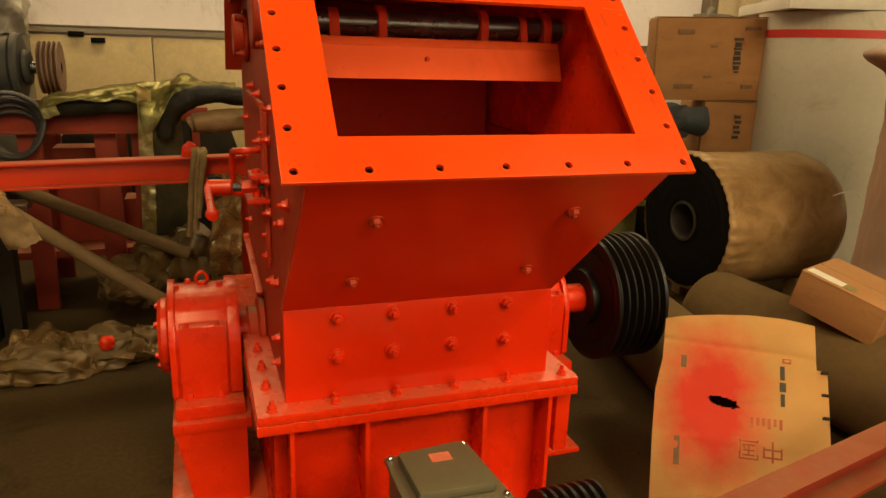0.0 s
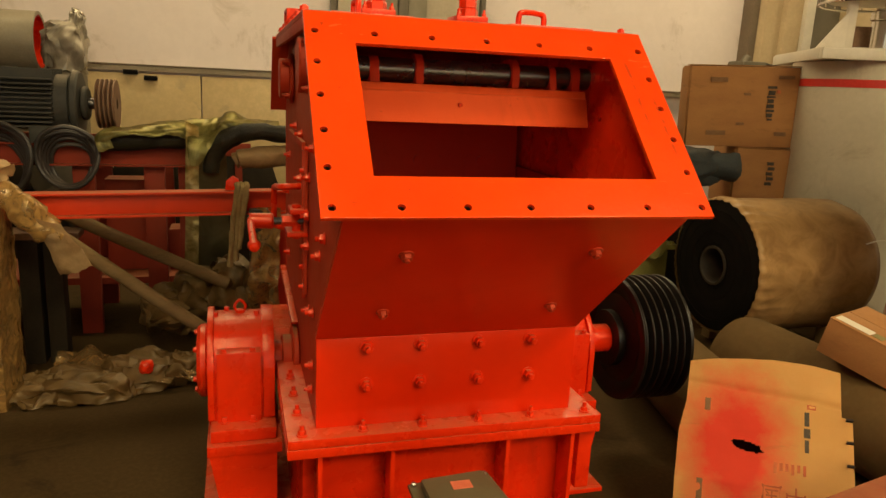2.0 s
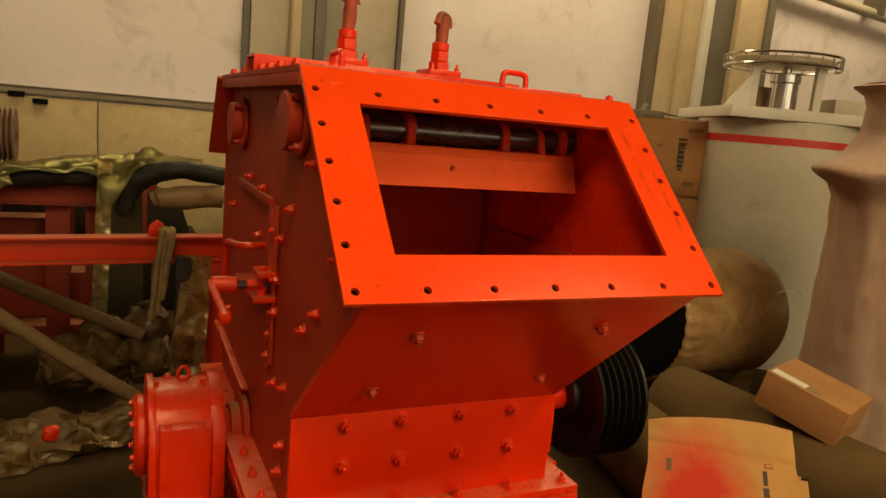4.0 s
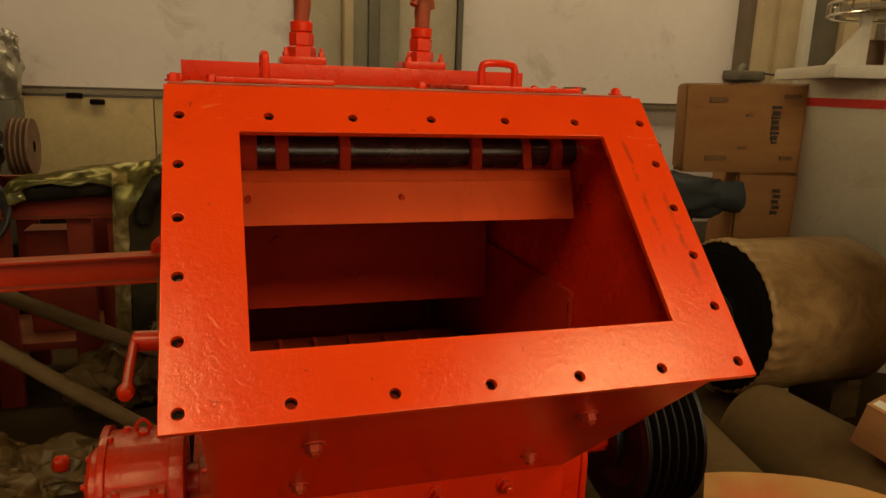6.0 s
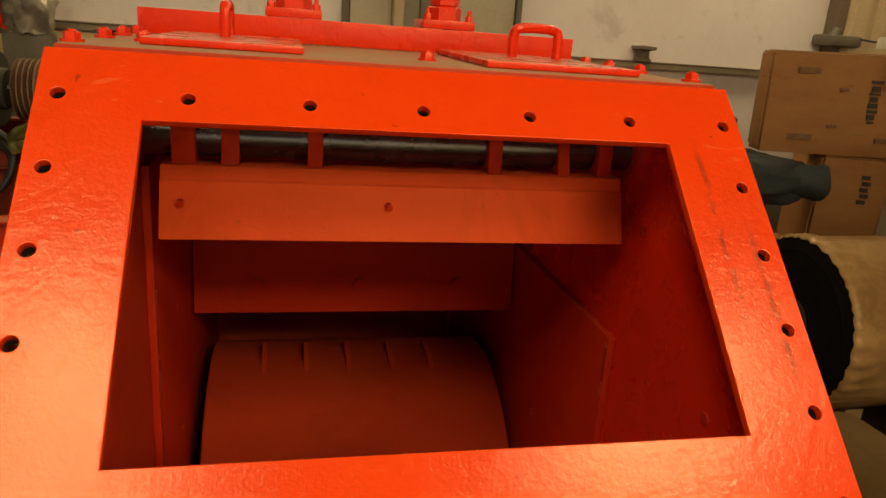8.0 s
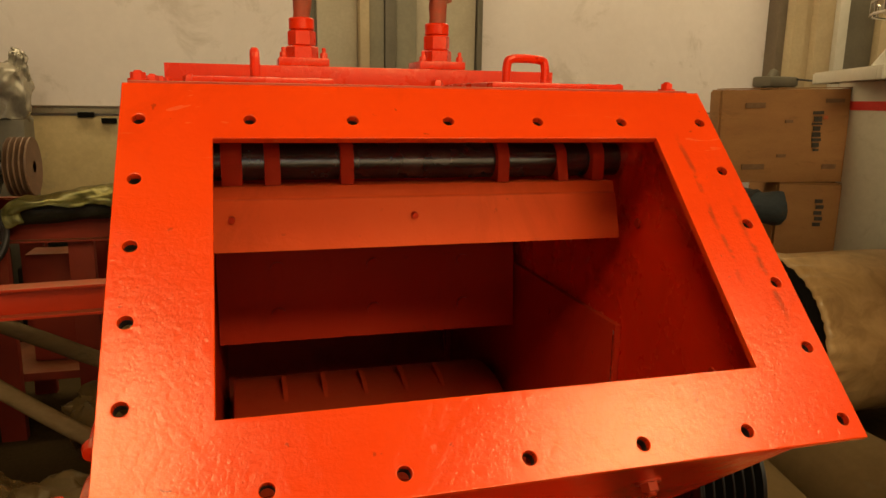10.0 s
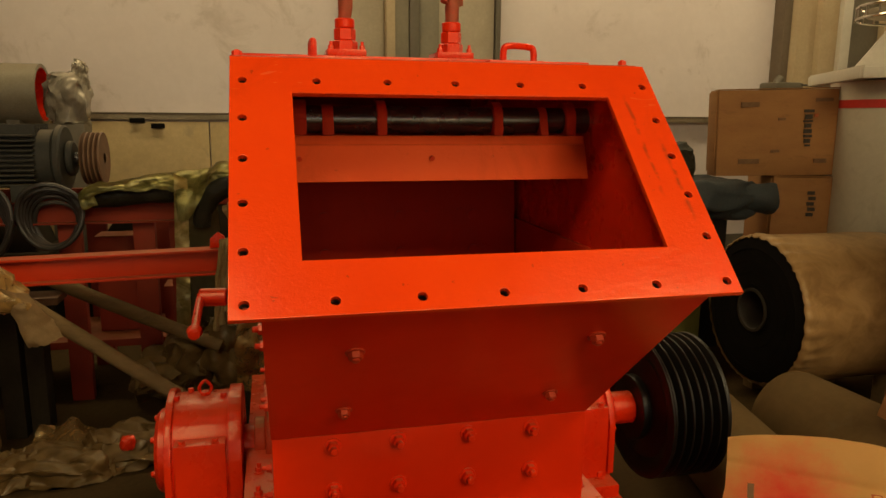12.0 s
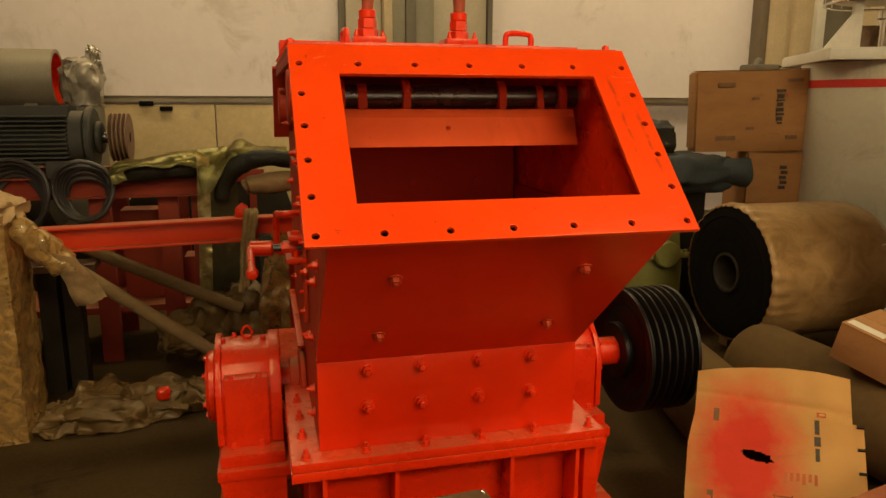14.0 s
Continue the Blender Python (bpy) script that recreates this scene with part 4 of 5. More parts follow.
# ---- in front of the crusher: electric motor and rail ----
def front_motor():
    m = thing("electric_motor", pose(-0.13, -0.60, 0.0), "olive grey electric motor with a square terminal box", "motor")
    bm = B()
    cyl(bm, (-0.32, 0, 0.30), (0.26, 0, 0.30), 0.185, 40, 0.01)
    body = part("motor_body", bm, OLIVE, m)
    for k in range(28):
        a = 2 * math.pi * k / 28
        if math.sin(a) > 0.93 or math.sin(a) < -0.75:
            continue
        bm = B()
        box(bm, -0.27, 0.20, -0.004, 0.004, 0.18, 0.215)
        bm.transform(Matrix.Translation((0, 0, 0.30)) @ Matrix.Rotation(a - math.pi / 2, 4, "X"))
        part("fin", bm, OLIVE, body)
    bm = B()
    box(bm, -0.26, -0.17, -0.19, 0.19, 0.0, 0.16, 0.008)
    box(bm, 0.10, 0.19, -0.19, 0.19, 0.0, 0.16, 0.008)
    part("motor_foot", bm, OLIVE, m)
    bm = B()
    cyl(bm, (0.25, 0, 0.30), (0.40, 0, 0.30), 0.03, 20)
    part("motor_shaft", bm, STEEL_DARK, m)
    bm = B()
    prof = [(0.031, 0.0), (0.10, 0.0)]
    h = 0.0
    for k in range(6):
        prof += [(0.10, h + 0.008), (0.085, h + 0.014), (0.085, h + 0.020), (0.10, h + 0.026)]
        h += 0.028
    prof += [(0.10, h + 0.006), (0.031, h + 0.006)]
    lathe(bm, prof, (0.30, 0.07, 0.385), (1, 0, 0), 40)
    part("motor_pulley", bm, BLACK, m, "black grooved pulley")
    # terminal box with its lid
    bm = B()
    box(bm, -0.105, 0.118, -0.085, 0.145, 0.47, 0.612, 0.012)
    tb = part("terminal_box", bm, OLIVE, m, "olive grey metal terminal box")
    bm = B()
    prism(bm, [(-0.120, -0.092), (0.132, -0.100), (0.107, 0.158), (-0.118, 0.138)], "z", 0.614, 0.628, 0.005)
    prism(bm, [(-0.088, -0.066), (0.098, -0.072), (0.082, 0.128), (-0.092, 0.112)], "z", 0.6285, 0.655, 0.010)
    lid = part("lid", bm, OLIVE, tb)
    for x, y in ((-0.106, -0.080), (0.118, -0.086), (0.094, 0.144), (-0.105, 0.126)):
        bm = B()
        cyl(bm, (x, y, 0.628), (x, y, 0.637), 0.007, 10, 0.002)
        part("screw", bm, STEEL, tb)
    bm = B()
    box(bm, -0.022, 0.030, 0.045, 0.080, 0.6552, 0.6572)
    part("name_plate", bm, PLATE, tb, "small faded red plate")
    bm = B()
    tube(bm, [(-0.13, 0.03, 0.545), (-0.16, 0.04, 0.55), (-0.19, 0.05, 0.55)], 0.022, 12)
    part("cable_gland", bm, OLIVE, tb)


front_motor()

bm = B()
_r0, _r1 = Vector((0.16, -0.990, 0.725)), Vector((2.05, -0.558, 0.725))
channel(bm, _r0, _r1, 0.11, 0.07, 0.010)
rail = thing("steel_rail", pose(0, 0, 0), "red painted steel channel rail on two legs", "rail")
part("channel", bm, RED_DARK, rail)
for k in (0.06, 0.97):
    bm = B()
    q = _r0.lerp(_r1, k)
    box(bm, q.x - 0.035, q.x + 0.035, q.y - 0.05, q.y + 0.02, 0.0, 0.614, 0.004)
    part("leg", bm, RED_DARK, rail)


# ---- right of the crusher ----
CORE = surface("dirty_core_steel", (0.022, 0.016, 0.010), (0.045, 0.034, 0.022), 8, (0.5, 0.7), 0.2)


def belt_roll():
    r = thing("belt_roll", pose(2.3, 1.75, 0), "large black rubber belt roll wrapped in brown film", "roll")
    bm = B()
    lathe(bm, [(0.125, 0.02), (0.125, 0.0), (0.27, -0.004), (0.40, 0.0), (0.424, 0.012), (0.424, 0.06)], (0, 0, 0.587), (1, 0, 0), 64)
    part("belt_end", bm, BLACK_DULL, r, "black rubber end face")
    bm = B()
    for k in range(4):
        rr = 0.15 + 0.07 * k
        lathe(bm, [(rr, 0.002), (rr, -0.0052), (rr + 0.003, -0.0052), (rr + 0.003, 0.002)], (0, 0, 0.587), (1, 0, 0), 56)
    part("belt_turn", bm, BLACK_DULL, r)
    bm = B()
    lathe(bm, [(0.128, 0.01), (0.128, -0.010), (0.112, -0.010), (0.108, 0.0), (0.108, 0.16), (0.03, 0.16), (0.03, 0.10), (0, 0.10)], (0, 0, 0.587), (1, 0, 0), 40)
    part("core_ring", bm, CORE, r, "dull dark brown core ring")
    bm = B()
    seg, prof = 120, [(0.4245, 0.001), (0.432, 0.003), (0.44, 0.03), (0.437, 0.07), (0.436, 0.14), (0.435, 0.3), (0.436, 0.5), (0.434, 0.7), (0.43, 0.86), (0.40, 0.93), (0.2, 0.95), (0, 0.95)]
    rings = []
    for rr, h in prof:
        ringv = []
        for i in range(seg):
            a = 2 * math.pi * i / seg
            pl = 0.012 * math.sin(a * 40 + 2 * math.sin(a * 5)) * max(0, 1 - abs(h - 0.05) / 0.10) if rr > 0.3 else 0
            w = 0.016 * noise.noise(Vector((math.cos(a) * 2, math.sin(a) * 2, h * 2.5))) if 0.1 < h < 0.9 else 0
            q = max(rr + pl + w, 0.001)
            ringv.append(bm.verts.new((h, q * math.cos(a), 0.587 + q * math.sin(a))))
        rings.append(ringv)
    for a, b in zip(rings, rings[1:]):
        for i in range(seg):
            bm.faces.new((a[i], a[(i + 1) % seg], b[(i + 1) % seg], b[i]))
    part("film_wrap", bm, FILM_TIGHT, r, "pleated brown packing film", 70)
    bm = B()
    tube(bm, [(0.80, -0.38, 0.80), (0.85, -0.42, 0.83), (0.91, -0.44, 0.83), (0.93, -0.46, 0.80)], 0.004, 6)
    part("tie", bm, CREAM, r)
    for x in (0.2, 0.72):
        for y in (-0.28, 0.20):
            bm = B()
            prism(bm, [(y, 0.0), (y + 0.09, 0.0), (y + 0.09, 0.19 if y < 0 else 0.235), (y, 0.235 if y < 0 else 0.19)], "x", x, x + 0.10)
            part("wedge", bm, POLE, r)


belt_roll()


def rolled_sheet(name, m, length, radius, turns, label):
    o = thing(name, m, label, "roll", "rubber sheet rolls")
    bm = B()
    rings = []
    n = 48
    for h, f in ((0, 0.80), (0.015, 0.93), (0.06, 1.0), (length * 0.3, 1.0), (length * 0.6, 1.0), (length, 1.0)):
        rings.append([bm.verts.new((h, f * (radius + 0.006 * noise.noise(Vector((h * 2, math.cos(2 * math.pi * i / n), math.sin(2 * math.pi * i / n))))) * math.cos(2 * math.pi * i / n), radius + f * radius * math.sin(2 * math.pi * i / n))) for i in range(n)])
    for a, b in zip(rings, rings[1:]):
        for i in range(n):
            bm.faces.new((a[i], a[(i + 1) % n], b[(i + 1) % n], b[i]))
    part("outer_turn", bm, GREY_CLOTH, o)
    for k in range(turns):
        bm = B()
        rr = radius * (0.80 - 0.15 * k)
        lathe(bm, [(rr, 0.03), (rr, 0.004 + 0.004 * k), (rr - radius * 0.10, 0.004 + 0.004 * k), (rr - radius * 0.10, 0.03)], (0, 0, radius), (1, 0, 0), 40)
        part("turn", bm, GREY_CLOTH, o)
    bm = B()
    cyl(bm, (0.025, 0, radius), (length - 0.01, 0, radius), radius * 0.97, 40)
    part("core", bm, GREY_CLOTH, o)
    return o


rolled_sheet("rubber_roll", pose(2.05, 1.12, 0, 0, 0, -86), 1.9, 0.235, 4, "grey brown rubber sheet roll lying on the floor")
rolled_sheet("rubber_roll", pose(1.66, 1.42, 0, 0, 0, -101), 1.08, 0.205, 3, "thinner grey brown rubber sheet roll on the floor")


def small_carton():
    c = thing("carton", pose(1.965, 0.262, 0.485, 0, 13, -70), "brown cardboard carton lying on a rubber roll", "carton")
    bm = B()
    box(bm, -0.19, 0.19, 0.0, 0.36, 0.0, 0.17, 0.004)
    part("carton_body", bm, CARD, c)
    for y0, y1 in ((0.0, 0.198), (0.202, 0.40)):
        bm = B()
        box(bm, -0.192, 0.192, y0 * 0.9, y1 * 0.9, 0.171, 0.175, 0.001)
        part("flap", bm, CARD, c)
    bm = B()
    box(bm, -0.18, -0.02, 0.025, 0.085, 0.1755, 0.1768)
    part("paper_label", bm, CREAM, c, "pale paper strip")
    bm = B()
    box(bm, -0.015, 0.03, 0.03, 0.08, 0.1755, 0.1768)
    part("green_tape", bm, GREEN, c, "green tape end")


small_carton()


def card_sheet():
    """A flattened carton, propped up and creased across."""
    tl, tr = Vector((1.106, 0.269, 0.601)), Vector((1.513, -0.078, 0.661))
    u = (tr - tl).normalized()
    down = Vector((-0.36, -0.50, -0.62))
    down = (down - u * down.dot(u)).normalized()
    n = u.cross(-down).normalized()
    mid = (tl + tr) / 2 + down * 0.28
    m = Matrix((u, -down, n)).transposed().to_4x4()
    m.translation = mid
    c = thing("cardboard_sheet", m, "flattened pale cardboard carton with red overspray, propped at a slant", "cardboard")
    half, up, low = (tr - tl).length / 2, 0.28, -0.46

    def surf(x, y):
        return 0.014 * noise.noise(Vector((x * 4, y * 4, 0))) + 0.004 * noise.noise(Vector((x * 14, y * 11, 5))) - 0.010 * math.exp(-((y - 0.165 + 0.1 * x) / 0.014) ** 2) - 0.02 * abs(x) - (0.05 * max(0, y - 0.10)) - 0.25 * max(0, -0.2 - y)

    bm = B()
    nu, nv = 100, 140
    g = []
    for j in range(nv + 1):
        y = up + (low - up) * j / nv
        w0, w1 = -half, half
        if y < 0.10:
            w0, w1 = -half - 0.02 * min(1, (0.10 - y) * 8), half + 0.035
        row = []
        for i in range(nu + 1):
            x = w0 + (w1 - w0) * i / nu
            yy = y + (0.025 * (1 - (2 * i / nu - 1) ** 2) if j == 0 else 0)
            z = surf(x, y)
            row.append(bm.verts.new((x, yy, z)))
        g.append(row)
    fs = []
    for j in range(nv):
        for i in range(nu):
            x = -half + 2 * half * (i + 0.5) / nu
            y = up + (low - up) * (j + 0.5) / nv
            if (x + 0.045) ** 2 / 0.048 ** 2 + (y + 0.055 + 0.25 * (x + 0.045)) ** 2 / 0.019 ** 2 < 1 + 0.45 * noise.noise(Vector((x * 60, y * 60, 2))):
                continue
            fs.append(bm.faces.new((g[j][i], g[j][i + 1], g[j + 1][i + 1], g[j + 1][i])))
    bmesh.ops.solidify(bm, geom=fs, thickness=0.005)
    top = max(v.co.z - surf(v.co.x, v.co.y) for v in bm.verts if v.co.y < 0.2)
    top = 0.0055 if top > 0.003 else 0.0006
    part("board", bm, SPRAYED, c, angle=50)
    bars = [(0.147, 0.163, 0.045, 0.10, PRINT), (0.145, 0.166, 0.0, 0.036, PRINT), (0.148, 0.162, -0.055, -0.008, PRINT), (0.155, 0.185, 0.112, 0.132, PRINT_RED),
            (-0.20, -0.180, 0.07, 0.12, PRINT_BROWN), (-0.21, -0.19, -0.30, -0.20, PRINT_BROWN)]
    bars += [(0.048 + 0.019 * k, 0.058 + 0.019 * k, -0.142 if k in (0, 3, 5) else -0.132, -0.104, PRINT_RED) for k in range(6)]
    for x0, x1, y0, y1, mat in bars:
        bm = B()
        box(bm, x0, x1, y0, y1, 0.0, 0.0006)
        for v in bm.verts:
            v.co.z += surf(v.co.x, v.co.y) + top
        part("print_bar", bm, mat, c)
    cu = bpy.data.curves.new("print", "FONT")
    cu.body, cu.size, cu.extrude = "\u4e2d\u56fd", 0.078, 0.0003
    ob = bpy.data.objects.new("print", cu)
    scene.collection.objects.link(ob)
    bpy.context.view_layer.update()
    me = bpy.data.meshes.new_from_object(ob.evaluated_get(bpy.context.evaluated_depsgraph_get()))
    bm = B()
    bm.from_mesh(me)
    bpy.data.objects.remove(ob)
    bpy.data.meshes.remove(me)
    bpy.data.curves.remove(cu)
    bm.transform(Matrix.Translation((0.160, -0.193, 0)) @ Matrix.Rotation(math.pi, 4, "Z"))
    for v in bm.verts:
        v.co.z += surf(v.co.x, v.co.y) + top + 0.0004
    part("red_print", bm, PRINT_RED, c, "upside-down red printed characters")
    for y in (0.085, 0.0, -0.085):
        bm = B()
        box(bm, half + 0.012, half + 0.036, y, y + 0.007, -0.02, 0.004)
        part("slot", bm, HOLE, c)
    # Black block added behind the torn hole, standing for the shade inside it.
    bm = B()
    box(bm, -0.10, 0.12, -0.16, 0.06, -0.20, -0.09, 0.01)
    part("hole_dark_backing", bm, BLACK_DULL, c)
    return c


card_sheet()


def big_carton(m, w, d, h, label, bars):
    c = thing("carton", m, label, "carton", "stacked cartons")
    bm = B()
    box(bm, -w / 2, w / 2, 0.0, d, 0.0, h, 0.006)
    for v in bm.verts:
        v.co += 0.008 * Vector(noise.noise_vector(v.co * 3))
    part("carton_body", bm, CARD, c)
    bm = B()
    box(bm, -w / 2 - 0.004, w / 2 + 0.004, 0.0, d / 2 - 0.003, h + 0.004, h + 0.010, 0.002)
    part("flap", bm, CARD, c)
    bm = B()
    box(bm, -w / 2 - 0.012, -w / 2 - 0.004, 0.02, d - 0.02, 0.03, h - 0.01, 0.002)
    part("side_flap", bm, CARD, c)
    for x0, x1, z0, z1, mat in bars:
        bm = B()
        box(bm, x0, x1, -0.011, -0.002, z0, z1)
        part("print_bar", bm, mat, c)
    return c


_text = [(0.18, 0.25, 0.455, 0.475), (0.19, 0.24, 0.405, 0.44), (0.18, 0.245, 0.385, 0.398), (0.19, 0.235, 0.345, 0.375), (0.185, 0.24, 0.305, 0.335), (0.185, 0.245, 0.275, 0.295), (0.19, 0.235, 0.235, 0.265), (0.20, 0.235, 0.21, 0.225)]
big_carton(pose(3.19, 2.797, 1.275, 0, -1.5, -16.4), 0.85, 0.22, 0.62, "large brown cardboard carton with a sideways black print",
           [(a, b, c, d, PRINT) for a, b, c, d in _text] + [(0.255, 0.28, 0.42, 0.445, PRINT_RED), (-0.27, -0.14, 0.50, 0.535, PRINT_BROWN), (-0.27, -0.12, 0.09, 0.125, PRINT_BROWN), (0.26, 0.38, 0.53, 0.555, PRINT_BROWN), (0.27, 0.36, 0.09, 0.12, PRINT_BROWN), (-0.04, 0.02, 0.17, 0.19, PRINT_BROWN), (0.0, 0.05, 0.40, 0.42, PRINT_BROWN)])
big_carton(pose(3.40, 2.72, 0.62, 0, 0, -16.4), 0.46, 0.5, 0.645, "brown cardboard carton under a larger carton", [(0.02 + a * 0.1, 0.07 + a * 0.1, 0.52 - 0.04 * k, 0.545 - 0.04 * k, PRINT) for k, a in enumerate((0, 0.1, 0, 0.1, 0))])
big_carton(pose(3.25, 2.69, 0.0, 0, 0, -16.4), 0.80, 0.6, 0.615, "large brown carton standing on the floor", [])


def blue_pump():
    c = thing("wrapped_pump", pose(2.62, 2.85, 0), "dark blue film-wrapped pump standing beside the cartons", "pump")
    lump("wrapped_body", (0.02, -0.12, 1.13), (0.72, 0.40, 0.30), BLUE, c, 0.04, 1.6, 3.0)
    lump("wrapped_top", (-0.20, 0.12, 1.36), (0.34, 0.4, 0.30), DARKWRAP, c, 0.05, 1.9, 8.0)
    bm = B()
    lathe(bm, [(0, 0), (0.085, 0.0), (0.11, 0.015), (0.115, 0.05), (0.10, 0.10), (0.095, 0.30), (0, 0.30)], (0.42, -0.27, 1.13), (-1, 0.25, 0.05), 32)
    crumple(bm, 0.014, 10, 2)
    part("port", bm, BLUE, c, "round blue wrapped end")
    bm = B()
    box(bm, -0.28, 0.18, -0.1, 0.3, 0.0, 0.98, 0.02)
    part("stand", bm, BLACK, c)


blue_pump()


def green_machine():
    c = thing("gear_reducer", pose(2.35, 2.75, 0), "dusty yellow-green gear reducer on the floor", "gearbox")
    bm = B()
    box(bm, -0.55, 0.12, -0.25, 0.25, 0.05, 0.52, 0.03)
    part("lower_housing", bm, GREEN, c)
    bm = B()
    prism(bm, [(-0.50, 0.56), (-0.45, 0.72), (-0.30, 0.80), (0.0, 0.80), (0.10, 0.72), (0.12, 0.56)], "y", -0.22, 0.22, 0.02)
    part("upper_housing", bm, GREEN, c)
    bm = B()
    box(bm, -0.60, 0.17, -0.29, 0.29, 0.521, 0.558, 0.006)
    part("split_flange", bm, GREEN, c)
    for x in (-0.55, -0.42, -0.28, -0.14, 0.0, 0.12):
        bm = B()
        hexbolt(bm, (x, -0.27, 0.558), (0, 0, 1), 0.018, 0.02)
        part("bolt", bm, GREEN, c)
    for x in (-0.32, -0.05):
        bm = B()
        cyl(bm, (x, -0.25, 0.56), (x, -0.33, 0.56), 0.10, 28, 0.01)
        part("bearing_cover", bm, GREEN, c)
    bm = B()
    box(bm, -0.62, 0.18, -0.28, 0.28, 0.0, 0.05, 0.008)
    part("foot", bm, GREEN, c)


green_machine()


def tank():
    c = thing("mixing_tank", pose(4.22, 2.52, 0), "tall cream painted steel tank with a red stripe", "tank")
    bm = B()
    lathe(bm, [(0, 0), (0.65, 0), (0.655, 0.01), (0.655, 1.95), (0.0, 1.95)], (0, 0, 0), (0, 0, 1), 72)
    part("shell", bm, TANK, c)
    bm = B()
    lathe(bm, [(0.656, 1.765), (0.6585, 1.766), (0.6585, 1.822), (0.656, 1.823)], (0, 0, 0), (0, 0, 1), 72)
    part("stripe", bm, STRIPE, c, "red painted stripe")
    rot = Matrix.Rotation(radians(-26), 4, "Z")
    for x0, x1, y0, y1 in ((-0.67, 0.67, -0.66, -0.58), (-0.67, 0.67, 0.58, 0.66), (-0.67, -0.59, -0.578, 0.578), (0.59, 0.67, -0.578, 0.578)):
        bm = B()
        box(bm, x0, x1, y0, y1, 1.952, 2.025, 0.006)
        bm.transform(rot)
        part("top_beam", bm, CREAM, c)
    bm = B()
    box(bm, -0.66, 0.66, -0.65, 0.65, 2.026, 2.036)
    bm.transform(rot)
    part("deck", bm, CREAM, c)
    bm = B()
    prism(bm, [(-0.66, 2.037), (-0.47, 2.037), (-0.47, 2.30)], "y", -0.46, -0.44)
    bm.transform(rot)
    part("gusset", bm, CREAM, c)
    for x in (-0.44, 0.06):
        bm = B()
        box(bm, x - 0.03, x + 0.03, -0.44, -0.38, 2.037, 2.41, 0.004)
        bm.transform(rot)
        part("post", bm, CREAM, c)
    bm = B()
    cyl(bm, (-0.15, -0.30, 2.037), (-0.15, -0.30, 2.25), 0.105, 32, 0.006)
    cyl(bm, (-0.15, -0.30, 2.251), (-0.15, -0.30, 2.32), 0.115, 32, 0.006)
    cyl(bm, (-0.15, -0.30, 2.321), (-0.15, -0.30, 2.38), 0.035, 16)
    bm.transform(rot)
    part("agitator_motor", bm, CHROME, c, "shiny metal motor cover")
    bm = B()
    for z in (2.365, 2.445):
        tube(bm, [(-0.19 + 0.43 * math.cos(2 * math.pi * k / 36), -0.28 + 0.43 * math.sin(2 * math.pi * k / 36), z) for k in range(37)], 0.010, 6, 1, False)
    for k in range(24):
        a = 2 * math.pi * k / 24
        tube(bm, [(-0.19 + 0.43 * math.cos(a), -0.28 + 0.43 * math.sin(a), 2.365), (-0.19 + 0.43 * math.cos(a), -0.28 + 0.43 * math.sin(a), 2.445)], 0.006, 6, 1, False)
    bm.transform(rot)
    part("belt_guard", bm, CHROME, c, "round wire guard")
    bm = B()
    lathe(bm, [(0, 2.385), (0.37, 2.385), (0.38, 2.395), (0.38, 2.425), (0.30, 2.43), (0, 2.43)], (-0.19, -0.28, 0), (0, 0, 1), 48)
    bm.transform(rot)
    part("belt_wheel", bm, COLUMN, c)
    bm = B()
    box(bm, -0.36, -0.22, -0.20, 0.1, 2.037, 2.22, 0.01)
    bm.transform(rot)
    part("gear_case", bm, RUST, c)
    bm = B()
    box(bm, 0.22, 0.50, -0.4, 0.0, 2.037, 2.16, 0.01)
    bm.transform(rot)
    part("control_box", bm, COLUMN, c)


tank()


